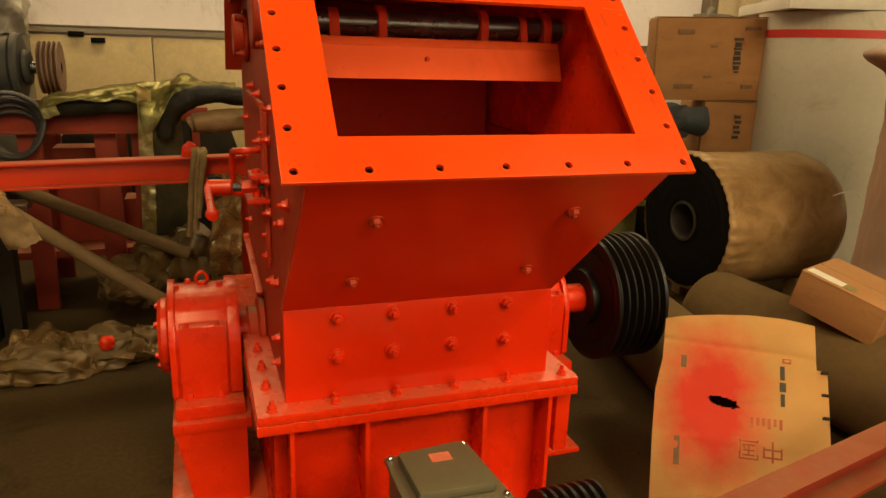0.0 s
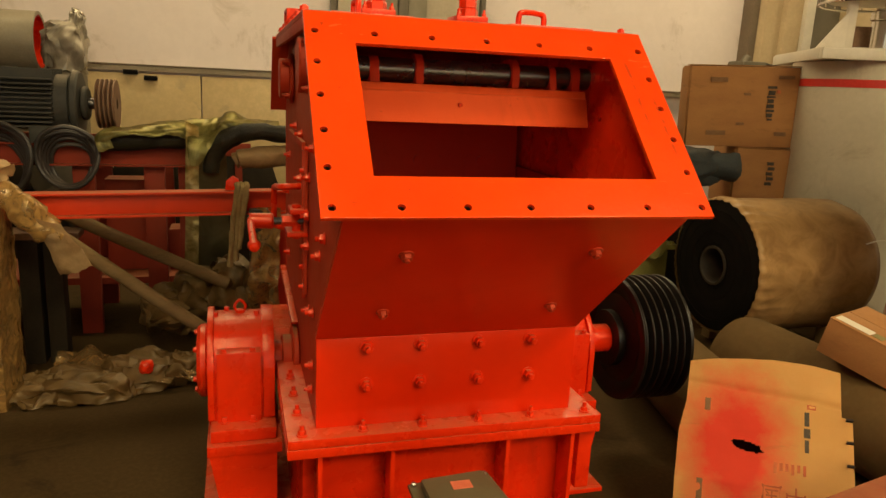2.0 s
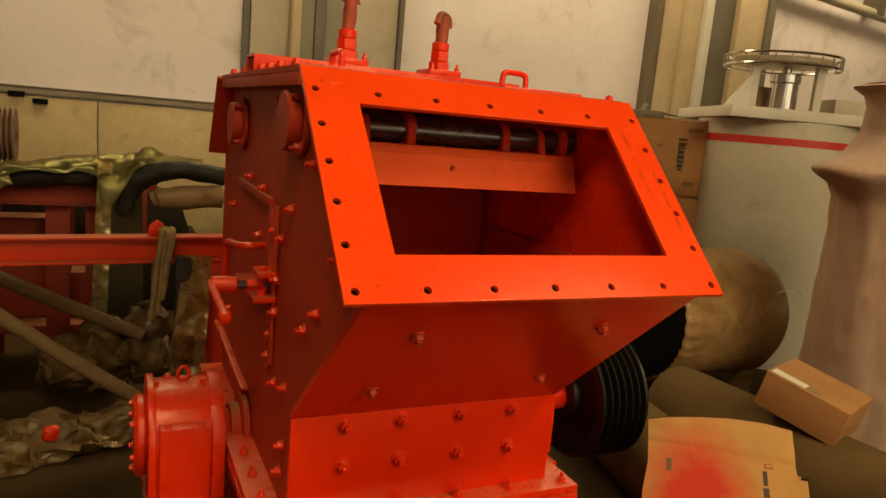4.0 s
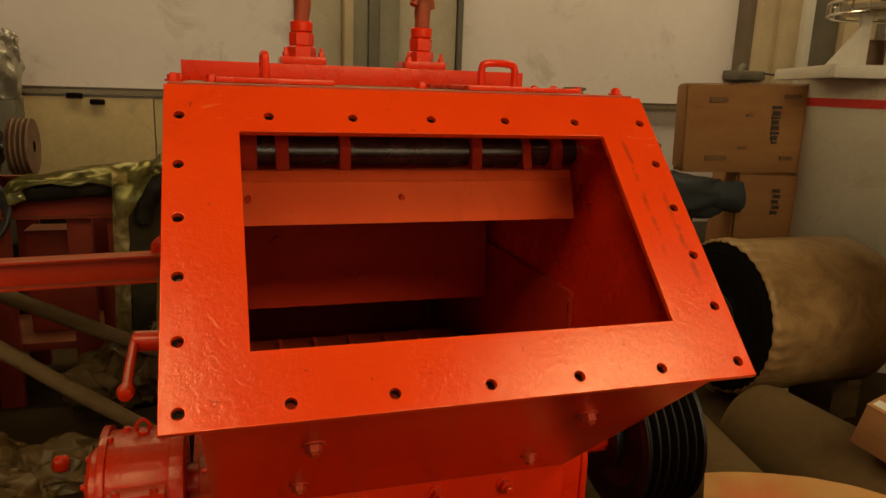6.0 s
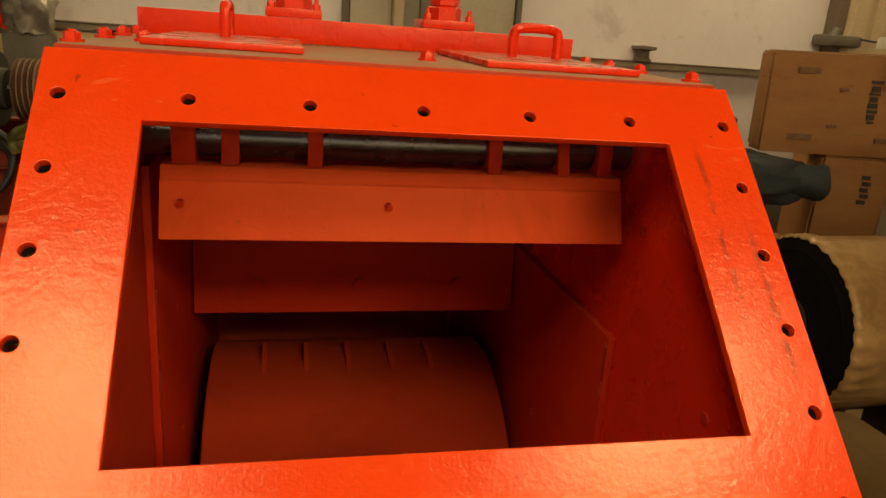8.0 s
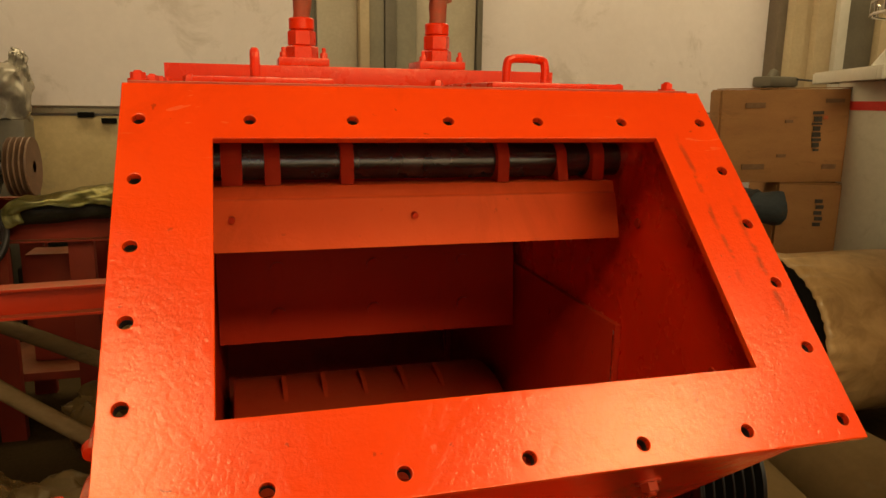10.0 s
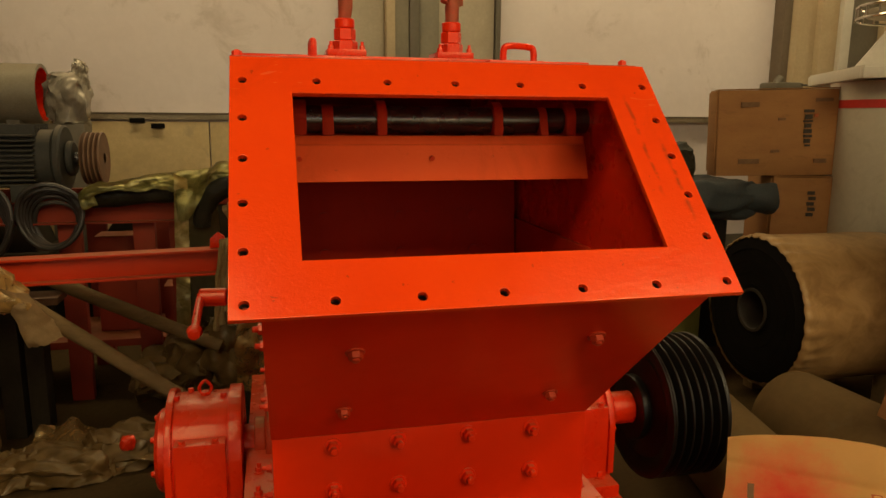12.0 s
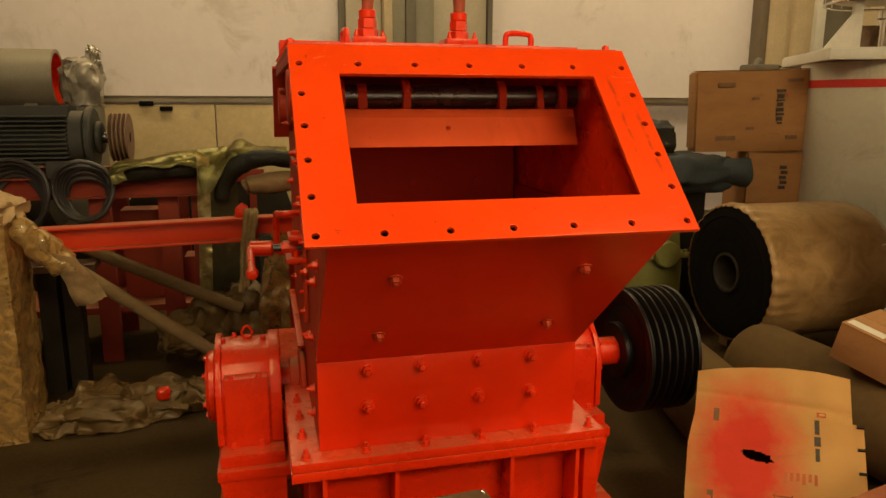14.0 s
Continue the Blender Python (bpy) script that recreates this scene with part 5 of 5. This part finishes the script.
def wrapped_column():
    """A tall bundle in dusty woven wrap, tied in at the neck, with a loose corner."""
    c = thing("wrapped_bundle", pose(3.12, 0.60, 0), "tall bundle in dusty pinkish-brown wrap, tied at the neck", "bundle")
    bm = B()
    prof = [(0.38, 0.0), (0.43, 0.1), (0.43, 0.5), (0.42, 1.0), (0.40, 1.3), (0.41, 1.5), (0.46, 1.60), (0.48, 1.66), (0.40, 1.76), (0.335, 1.86), (0.335, 2.0), (0.36, 2.06), (0.42, 2.10), (0.37, 2.115), (0.32, 2.06), (0, 2.04)]
    seg, rings = 120, []
    fine = []
    for (r0, h0), (r1, h1) in zip(prof, prof[1:]):
        n = max(3, int(abs(h1 - h0) / 0.025))
        for k in range(n):
            fine.append((r0 + (r1 - r0) * k / n, h0 + (h1 - h0) * k / n))
    fine.append(prof[-1])
    for rr, h in fine:
        row = []
        for i in range(seg):
            a = 2 * math.pi * i / seg
            w = 0.016 * noise.noise(Vector((math.cos(a) * 1.5, math.sin(a) * 1.5, h * 1.6))) + 0.012 * math.sin(a * 13 + 3 * h) * (1 if 1.2 < h < 2.0 else 0.3)
            d = Vector((math.cos(a), math.sin(a), h * 0.7))
            w += 0.014 * (0.35 - abs(noise.noise(d * 3.4 + Vector((0, 0, h * 2))))) + 0.007 * (0.3 - abs(noise.noise(d * 8.5 + Vector((4, 0, a)))))
            flap = 0.19 * max(0, math.cos(a - radians(168))) ** 14 * math.exp(-((h - 1.645) / 0.07) ** 2)
            q = max(rr + (w if rr > 0.1 else 0) + flap, 0.001)
            row.append(bm.verts.new((q * math.cos(a), q * math.sin(a), h)))
        rings.append(row)
    for a, b in zip(rings, rings[1:]):
        for i in range(seg):
            bm.faces.new((a[i], a[(i + 1) % seg], b[(i + 1) % seg], b[i]))
    bm.faces.new(rings[0])
    part("wrap", bm, WRAP_PINK, c, angle=70)
    bm = B()
    lathe(bm, [(0.30, 2.07), (0.345, 2.10), (0.365, 2.122), (0.335, 2.126), (0.27, 2.09), (0, 2.075)], (0, 0, 0), (0, 0, 1), 48)
    part("red_rim", bm, STRIPE, c, "dark red rim showing at the top")


wrapped_column()


# ---- left of the crusher ----
def left_beam():
    c = thing("steel_beam", pose(0, 0, 0), "long red painted steel channel on trestles behind the crusher", "beam")
    bm = B()
    box(bm, -2.9, -0.35, 1.80, 1.90, 1.080, 1.092, 0.002)
    box(bm, -2.9, -0.35, 1.845, 1.855, 0.978, 1.0795, 0.001)
    box(bm, -2.9, -0.35, 1.80, 1.90, 0.965, 0.9775, 0.002)
    bm.transform(Matrix.Translation((-0.35, 0, 1.05)) @ Matrix.Rotation(radians(-1.2), 4, "Y") @ Matrix.Translation((0.35, 0, -1.092)))
    part("i_beam", bm, RED_RAIL, c)
    bm = B()
    prism(bm, [(-0.72, 1.0435), (-0.64, 1.0445), (-0.65, 1.10), (-0.68, 1.12), (-0.715, 1.09)], "y", 1.84, 1.87, 0.002)
    part("lug", bm, RED, c)
    for x in (-2.75, -0.40):
        bm = B()
        box(bm, x - 0.05, x + 0.05, 1.81, 1.89, 0.0, 0.922 if x > -1 else 0.872, 0.004)
        part("trestle_leg", bm, RED_DUSTY_SHADED, c)


left_beam()


def sling():
    c = thing("lifting_sling", pose(-0.64, 1.85, 0), "dirty yellowish lifting sling hung over the red beam", "sling")
    for k, (dx, dz) in enumerate(((-0.025, 0.02), (0.0, 0.05), (0.022, 0.12))):
        bm = B()
        pts = [(dx - 0.02, 0.08, 0.80), (dx, 0.075, 0.98), (dx, 0.03, 1.065), (dx + 0.01, -0.03, 1.068), (dx, -0.068, 1.02), (dx - 0.02, -0.07, 0.85), (dx - 0.035, -0.075, 0.62 + dz)]
        tube(bm, pts, 0.015, 8)
        crumple(bm, 0.008, 20, k)
        part("strand", bm, ROPE, c)


sling()


def motor_table():
    c = thing("steel_table", pose(-1.5, 3.0, 0), "red painted steel frame table carrying a motor", "table")
    for y in (-0.35, 0.35):
        bm = B()
        channel(bm, (-1.3, y, 1.20), (0.62, y, 1.20), 0.13, 0.06 if y < 0 else -0.06, 0.009)
        part("long_rail", bm, RED_DARK, c)
    for x in (-1.2, -0.55, 0.15, 0.55):
        bm = B()
        box(bm, x - 0.03, x + 0.03, -0.30, 0.30, 1.075, 1.135, 0.003)
        part("cross_rail", bm, RED_DARK, c)
    for x in (-1.15, -0.05, 0.35, 0.55):
        for y in (-0.32, 0.32):
            bm = B()
            box(bm, x - 0.06, x + 0.06, y - 0.03, y + 0.03, 0.0, 1.068, 0.004)
            part("table_leg", bm, RED_DARK, c)
    for x0, x1, z0, z1 in ((0.02, 0.28, 0.35, 0.95), (0.40, 0.58, 0.30, 0.62)):
        bm = B()
        box(bm, x0, x1, -0.1, 0.1, z0, z1, 0.006)
        part("web_plate", bm, RED_DARK, c)
    bm = B()
    box(bm, -1.08, 0.48, -0.28, 0.28, 0.30, 0.345, 0.003)
    part("lower_shelf", bm, RED_DARK, c)


motor_table()


def finned_motor():
    c = thing("electric_motor", pose(-1.90, 2.78, 1.20), "blue-grey finned electric motor with a grooved pulley", "motor")
    bm = B()
    cyl(bm, (-0.42, 0, 0.23), (0.30, 0, 0.23), 0.165, 40, 0.01)
    body = part("motor_body", bm, MOTOR, c)
    for k in range(-5, 6):
        bm = B()
        z = 0.23 + k * 0.027
        d = math.sqrt(max(0.0, 0.165 ** 2 - (k * 0.027) ** 2))
        box(bm, -0.33, 0.22, -0.205, -d + 0.012, z - 0.004, z + 0.004)
        part("fin", bm, MOTOR, body)
    for k in range(-4, 5):
        bm = B()
        y = k * 0.032
        d = math.sqrt(max(0.0, 0.165 ** 2 - y ** 2))
        box(bm, -0.33, 0.22, y - 0.004, y + 0.004, 0.23 + d - 0.012, 0.425)
        part("fin", bm, MOTOR, body)
    bm = B()
    cyl(bm, (0.301, 0, 0.23), (0.345, 0, 0.23), 0.19, 40, 0.01)
    cyl(bm, (0.346, 0, 0.23), (0.385, 0, 0.23), 0.10, 32, 0.01)
    part("end_shield", bm, MOTOR, c)
    bm = B()
    cyl(bm, (-0.60, 0, 0.23), (-0.421, 0, 0.23), 0.185, 40, 0.03)
    part("fan_cover", bm, MOTOR, c)
    for x in (-0.22, 0.14):
        bm = B()
        box(bm, x - 0.05, x + 0.05, -0.20, 0.20, 0.0, 0.10, 0.006)
        part("foot", bm, MOTOR, c)
    bm = B()
    cyl(bm, (0.386, 0, 0.23), (0.45, 0, 0.23), 0.035, 20)
    part("shaft", bm, STEEL_DARK, c)
    bm = B()
    prof, h = [(0.03, 0.0), (0.145, 0.0)], 0.0
    for k in range(4):
        prof += [(0.150, h + 0.006), (0.118, h + 0.013), (0.118, h + 0.017), (0.150, h + 0.024)]
        h += 0.025
    prof += [(0.148, h + 0.008), (0.03, h + 0.008)]
    lathe(bm, prof, (0.435, 0, 0.23), (1, 0, 0), 44)
    part("belt_pulley", bm, RUST, c, "rusty brown four-groove pulley")


finned_motor()


def cable_coil(m, r, n, seed):
    c = thing("cable_coil", m, "coil of dusty black cable hanging below the motor", "cable", "cable coils")
    for k in range(n):
        bm = B()
        rr = r * (1 - 0.055 * k + 0.06 * noise.noise(Vector((seed, k * 1.3, 0))))
        tube(bm, [((rr + 0.015 * noise.noise(Vector((seed + k, math.cos(a), math.sin(a))))) * math.cos(a), 0.022 * k + 0.02 * math.sin(2 * a + seed), rr * 1.08 * math.sin(a) - 0.012 * k + 0.02 * noise.noise(Vector((k * 2.1, seed, math.sin(a) * 1.5)))) for a in [2 * math.pi * i / 20 for i in range(21)]], 0.014, 8, 3)
        part("turn", bm, CABLE, c)
    return c


cable_coil(pose(-1.60, 2.49, 1.14), 0.165, 6, 1.0)
cable_coil(pose(-1.98, 2.49, 1.12), 0.20, 7, 5.0)


DRUM = surface("dusty_grey_drum", (0.22, 0.19, 0.13), (0.32, 0.28, 0.20), 3, (0.4, 0.6), 0.2, dust=(0.3, 0.25, 0.17))


def far_drum():
    c = thing("steel_drum", pose(-2.27, 5.05, 0), "dusty grey steel pipe drum with a red lining, on a rack", "drum")
    bm = B()
    lathe(bm, [(0.255, -1.4), (0.255, 0.0), (0.225, 0.0), (0.225, -1.3), (0.0, -1.3)], (0, 0, 1.84), (1, 0, 0), 56)
    part("drum_shell", bm, DRUM, c)
    bm = B()
    lathe(bm, [(0.2249, -0.004), (0.221, -0.004), (0.221, -1.28), (0, -1.28)], (0, 0, 1.84), (1, 0, 0), 56)
    part("lining", bm, RED, c, "red painted lining")
    for x in (-1.1, -0.25):
        bm = B()
        prism(bm, [(-0.25, 0.0), (0.25, 0.0), (0.18, 1.63), (0.0, 1.585), (-0.18, 1.63)], "x", x, x + 0.10)
        part("rack", bm, COLUMN_DARK, c)


far_drum()


def film_bag():
    c = thing("wrapped_part", pose(-2.08, 4.95, 0), "machine part in clear crinkled plastic film on a stand", "wrapped part")
    lump("film_wrap", (0.02, 0, 1.79), (0.34, 0.34, 0.48), BAG, c, 0.05, 2.5, 4.0)
    lump("film_peak", (0.13, 0, 1.98), (0.12, 0.12, 0.28), BAG, c, 0.03, 3.0, 6.0)
    bm = B()
    box(bm, -0.14, 0.16, -0.14, 0.14, 0.0, 1.60, 0.01)
    part("stand", bm, COLUMN_DARK, c)


film_bag()


TUBE_WRAP = crinkled("dull_brown_film", (0.17, 0.11, 0.05), (0.30, 0.20, 0.095), 0.0, 0.5, 8, coat=0.1)
STAND_DARK = surface("black_brown_steel", (0.016, 0.012, 0.007), (0.034, 0.026, 0.016), 4, (0.6, 0.8), spec=0.12)


def skin(bm, top, bot, y0, y1, nv=14, amp=0.012, freq=9.0, seed=0.0):
    """Film drawn over a frame: a strip between two edges, bulging forward from y1 to y0, with its back."""
    top, bot = smooth_path([(x, y1, z) for x, z in top], 8), smooth_path([(x, y1, z) for x, z in bot], 8)
    n = max(len(top), len(bot))
    pick = lambda p, i: p[min(len(p) - 1, round(i * (len(p) - 1) / (n - 1)))]
    rows = []
    for i in range(n):
        a, b = pick(top, i), pick(bot, i)
        row = []
        for j in range(nv + 1):
            v = j / nv
            q = a.lerp(b, v)
            q.y = y1 + (y0 - y1) * math.sin(math.pi * min(1, v * 1.25 + 0.02) * 0.5) ** 0.6
            q += amp * Vector(noise.noise_vector(q * freq + Vector((seed, 0, seed)))) + 0.5 * amp * Vector(noise.noise_vector(q * freq * 2.6 + Vector((0, seed, 0))))
            row.append(bm.verts.new(q))
        rows.append(row)
    fs = [bm.faces.new((p[j], p[j + 1], q[j + 1], q[j])) for p, q in zip(rows, rows[1:]) for j in range(nv)]
    bmesh.ops.solidify(bm, geom=fs, thickness=0.006)


def silver_frame():
    """A machine frame under greenish film: a sagging top rail, a bright post, an arched arm and a tube."""
    c = thing("machine_stand", pose(0, 0, 0), "machine stand wrapped in shiny greenish packing film", "machine stand")
    bm = B()
    tube(bm, [(-1.40, 2.58, 1.215), (-1.15, 2.58, 1.235), (-0.92, 2.58, 1.25)], 0.055, 12)
    crumple(bm, 0.012, 9, 3)
    part("wrapped_rail", bm, DARKWRAP, c, "black wrapped rail")
    bm = B()
    skin(bm, [(-1.46, 1.25), (-1.38, 1.30), (-1.27, 1.315), (-1.17, 1.33), (-1.05, 1.35), (-0.94, 1.365)],
         [(-1.44, 1.20), (-1.34, 1.25), (-1.25, 1.272), (-1.16, 1.262), (-1.06, 1.275), (-0.94, 1.26)], 2.47, 2.62, 10, 0.016, 8, 2)
    skin(bm, [(-1.45, 1.255), (-1.42, 1.28), (-1.37, 1.29)], [(-1.42, 1.165), (-1.39, 1.17), (-1.35, 1.20)], 2.46, 2.52, 8, 0.014, 11, 7)
    part("film_cover", bm, SILVER, c, angle=60)
    bm = B()
    skin(bm, [(-0.94, 1.36), (-0.85, 1.375), (-0.76, 1.395), (-0.69, 1.43), (-0.62, 1.395), (-0.52, 1.375), (-0.40, 1.37)],
         [(-0.93, 1.10), (-0.87, 1.11), (-0.82, 1.18), (-0.755, 1.30), (-0.67, 1.345), (-0.56, 1.35), (-0.40, 1.335)], 2.43, 2.60, 18, 0.014, 9, 5)
    part("film_shoulder", bm, SILVER, c, "bright green film pulled to a peak", 60)
    bm = B()
    sheet(bm, [(-0.985, 2.47, 0.25), (-0.90, 2.46, 0.25), (-0.872, 2.46, 1.33), (-0.945, 2.47, 1.36)], 8, 48, 0.014, 15, 3, 0.014)
    part("film_edge", bm, SILVER_EDGE, c, "bright crinkled film on the post", 60)
    bm = B()
    sheet(bm, [(-0.90, 2.49, 0.28), (-0.70, 2.53, 0.25), (-0.72, 2.53, 1.18), (-0.873, 2.48, 1.25)], 12, 40, 0.010, 7, 5, 0.012)
    part("leg_cover", bm, SILVER_FLAT, c, angle=60)
    bm = B()
    arch = [(-0.81, 2.50, 1.06), (-0.79, 2.48, 1.16), (-0.72, 2.46, 1.26), (-0.60, 2.45, 1.305), (-0.46, 2.45, 1.305), (-0.28, 2.45, 1.28)]
    tube(bm, arch, [0.05, 0.055, 0.06, 0.055, 0.052, 0.05], 14)
    crumple(bm, 0.012, 10, 1)
    part("arched_arm", bm, DARKWRAP, c)
    bm = B()
    tube(bm, [(-0.67, 2.40, 1.135), (-0.63, 2.40, 1.15), (-0.50, 2.40, 1.165), (-0.30, 2.40, 1.175)], [0.045, 0.062, 0.066, 0.066], 16)
    crumple(bm, 0.012, 9, 4)
    part("wrapped_tube", bm, TUBE_WRAP, c, "brown film-wrapped tube")
    for centre, size, sd in (((-0.86, 2.36, 0.30), (0.34, 0.28, 0.34), 2.0), ((-0.70, 2.30, 0.34), (0.26, 0.24, 0.42), 5.0), ((-1.05, 2.34, 0.24), (0.34, 0.26, 0.24), 8.0)):
        lump("film_foot", centre, size, FILM_FLOOR, c, 0.07, 2.4, sd, 4, 0.004)
    bm = B()
    box(bm, -0.93, -0.80, 2.52, 2.66, 0.0, 1.15, 0.006)
    part("inner_post", bm, DARKWRAP, c)


silver_frame()


def pole(p0, p1, r, label):
    bm = B()
    tube(bm, [p0, Vector(p0).lerp(Vector(p1), 0.5) + Vector((0, 0, -0.01)), p1], r, 12)
    crumple(bm, 0.004, 9, p0[0])
    tagged(part("wooden_pole", bm, POLE), label, "pole", "leaning poles")


pole((-1.66, 1.66, 0.985), (-0.62, 1.62, 0.19), 0.034, "dusty brown pole leaning across the frames")
pole((-1.72, 2.25, 0.92), (-0.72, 2.20, 0.43), 0.038, "dusty brown pole leaning behind the red beam")


def torn_paper():
    c = thing("packing_paper", pose(0, 0, 0), "torn brown packing paper hanging from a leaning pole", "paper")
    bm = B()
    n, rows = 20, []
    for i in range(n + 1):  # a long strip that narrows to a ragged end
        u = i / n
        left, right = Vector((-1.555 + 0.05 * u + 0.03 * u * u, 1.575, 0.955 - 0.285 * u)), Vector((-1.46 + 0.125 * u, 1.585, 0.915 - 0.205 * u))
        row = []
        for j in range(11):
            q = left.lerp(right, j / 10)
            q.y += 0.05 * noise.noise(q * 9) + 0.02 * noise.noise(q * 26) - 0.03 * math.sin(math.pi * j / 10)
            if i == n:
                q.z -= 0.022 * noise.noise(Vector((j * 1.7, 3, 1)))
            row.append(bm.verts.new(q))
        rows.append(row)
    fs = [bm.faces.new((p[j], p[j + 1], q[j + 1], q[j])) for p, q in zip(rows, rows[1:]) for j in range(10)]
    bmesh.ops.solidify(bm, geom=fs, thickness=0.003)
    part("torn_sheet", bm, PAPER, c, "stiff torn tan paper", 60)
    bm = B()
    tube(bm, [(-1.72, 1.64, 1.07), (-1.62, 1.60, 0.985), (-1.54, 1.60, 0.90), (-1.47, 1.60, 0.84)], [0.055, 0.075, 0.065, 0.045], 16)
    crumple(bm, 0.022, 11, 6)
    part("film_winding", bm, FILM_DENSE, c, "clear film wound round the pole", 60)


torn_paper()


def floor_film():
    c = thing("plastic_film", pose(0, 0, 0), "heap of crumpled clear plastic film on the floor", "film")
    for centre, size, sd in (((-1.42, 1.74, 0.02), (0.56, 0.34, 0.16), 1.0), ((-1.14, 1.84, 0.03), (0.44, 0.34, 0.20), 3.0), ((-0.84, 1.88, 0.03), (0.42, 0.30, 0.20), 7.0), ((-1.62, 1.72, 0.02), (0.3, 0.3, 0.14), 9.0)):
        lump("crumpled_fold", centre, size, FILM_FLOOR, c, 0.05, 1.9, sd, 5, 0.004)
    bm = B()
    sheet(bm, [(-1.72, 1.58, 0.05), (-0.70, 1.70, 0.05), (-0.66, 2.05, 0.08), (-1.62, 2.10, 0.08)], 60, 30, 0.085, 6, 9)
    for v in bm.verts:
        v.co.z = max(0.006, v.co.z)
    part("spread_sheet", bm, FILM, c, angle=50)
    lump("red_scrap", (-1.13, 1.70, 0.13), (0.07, 0.05, 0.07), RED, c, 0.01, 3, 2.0, 3)


floor_film()


def dark_stand():
    c = thing("steel_stand", pose(-1.70, 2.22, 0), "dark grey steel stand behind the film heap", "stand")
    for x, w in ((-0.06, 0.10), (0.06, 0.09)):
        bm = B()
        box(bm, x - w / 2, x + w / 2, -0.06, 0.06, 0.0, 0.72, 0.006)
        part("post", bm, STAND_DARK, c)
    bm = B()
    box(bm, -0.22, 0.20, -0.09, 0.09, 0.7205, 0.76, 0.006)
    part("cap", bm, RUST, c)


dark_stand()


def film_stack():
    c = thing("wrapped_stack", pose(-1.92, 1.72, 0), "stack wound in shiny layered packing film", "stack")
    bm = B()
    seg, rings = 56, []
    for j in range(41):
        h = 1.13 * j / 40
        row = []
        for i in range(seg):
            a = 2 * math.pi * i / seg
            q = 0.19 / max(abs(math.cos(a)), abs(math.sin(a))) ** 0.75
            q += 0.006 * noise.noise(Vector((math.cos(a) * 2, math.sin(a) * 2, h * 9))) + 0.004 * math.sin(h * 46 + 4 * math.sin(a))
            row.append(bm.verts.new((q * math.cos(a), q * math.sin(a), h)))
        rings.append(row)
    for a, b in zip(rings, rings[1:]):
        for i in range(seg):
            bm.faces.new((a[i], a[(i + 1) % seg], b[(i + 1) % seg], b[i]))
    bm.faces.new(rings[0]), bm.faces.new(rings[-1])
    part("film_layer", bm, FILM_DENSE, c, angle=70)
    bm = B()
    box(bm, -0.15, 0.15, -0.15, 0.15, 0.0, 1.10, 0.01)
    part("core", bm, PAPER, c)
    lump("film_top", (0.02, -0.02, 1.14), (0.40, 0.36, 0.14), PAPER, c, 0.05, 2.5, 5.0)


film_stack()


def hanging_wrap():
    c = thing("hanging_film", pose(0, 0, 0), "crumpled film hanging beside the crusher", "film")
    bm = B()
    sheet(bm, [(-0.62, 1.70, 0.36), (-0.46, 1.66, 0.32), (-0.44, 1.68, 0.98), (-0.57, 1.70, 0.97)], 14, 36, 0.06, 6, 4, 0.003)
    part("film_sheet", bm, FILM_DENSE, c, angle=60)
    bm = B()
    box(bm, -0.60, -0.50, 1.72, 1.79, 0.0, 0.96, 0.01)
    part("post", bm, DARKWRAP, c)


hanging_wrap()


def machine_bed(m, w, h, label):
    c = thing("machine_bed", m, label, "machine", "dark machine beds")
    bm = B()
    box(bm, -w / 2, w / 2, -0.35, 0.35, 0.0, h * 0.55, 0.02)
    part("bed_base", bm, STAND_DARK, c)
    bm = B()
    prism(bm, [(-w * 0.46, h * 0.5505), (w * 0.46, h * 0.5505), (w * 0.40, h * 0.85), (w * 0.10, h * 0.92), (-w * 0.30, h * 0.88)], "y", -0.28, 0.28, 0.015)
    part("bed_top", bm, STAND_DARK, c)
    bm = B()
    box(bm, -w * 0.48, w * 0.30, -0.32, -0.285, h * 0.90, h, 0.006)
    part("guard_rail", bm, RED_DARK, c)
    for x in (-w * 0.4, w * 0.24):
        bm = B()
        box(bm, x - 0.03, x + 0.03, -0.33, -0.286, h * 0.551, h * 0.8995, 0.004)
        part("rail_post", bm, RED_DARK, c)


machine_bed(pose(-1.05, 4.55, 0), 1.7, 1.08, "dark dusty machine bed with a dull red guard rail")
machine_bed(pose(-3.2, 4.5, 0), 2.2, 1.15, "long dark dusty machine bed with a dull red guard rail")
machine_bed(pose(0.75, 4.4, 0), 1.6, 1.0, "dark dusty machine bed behind the crusher")
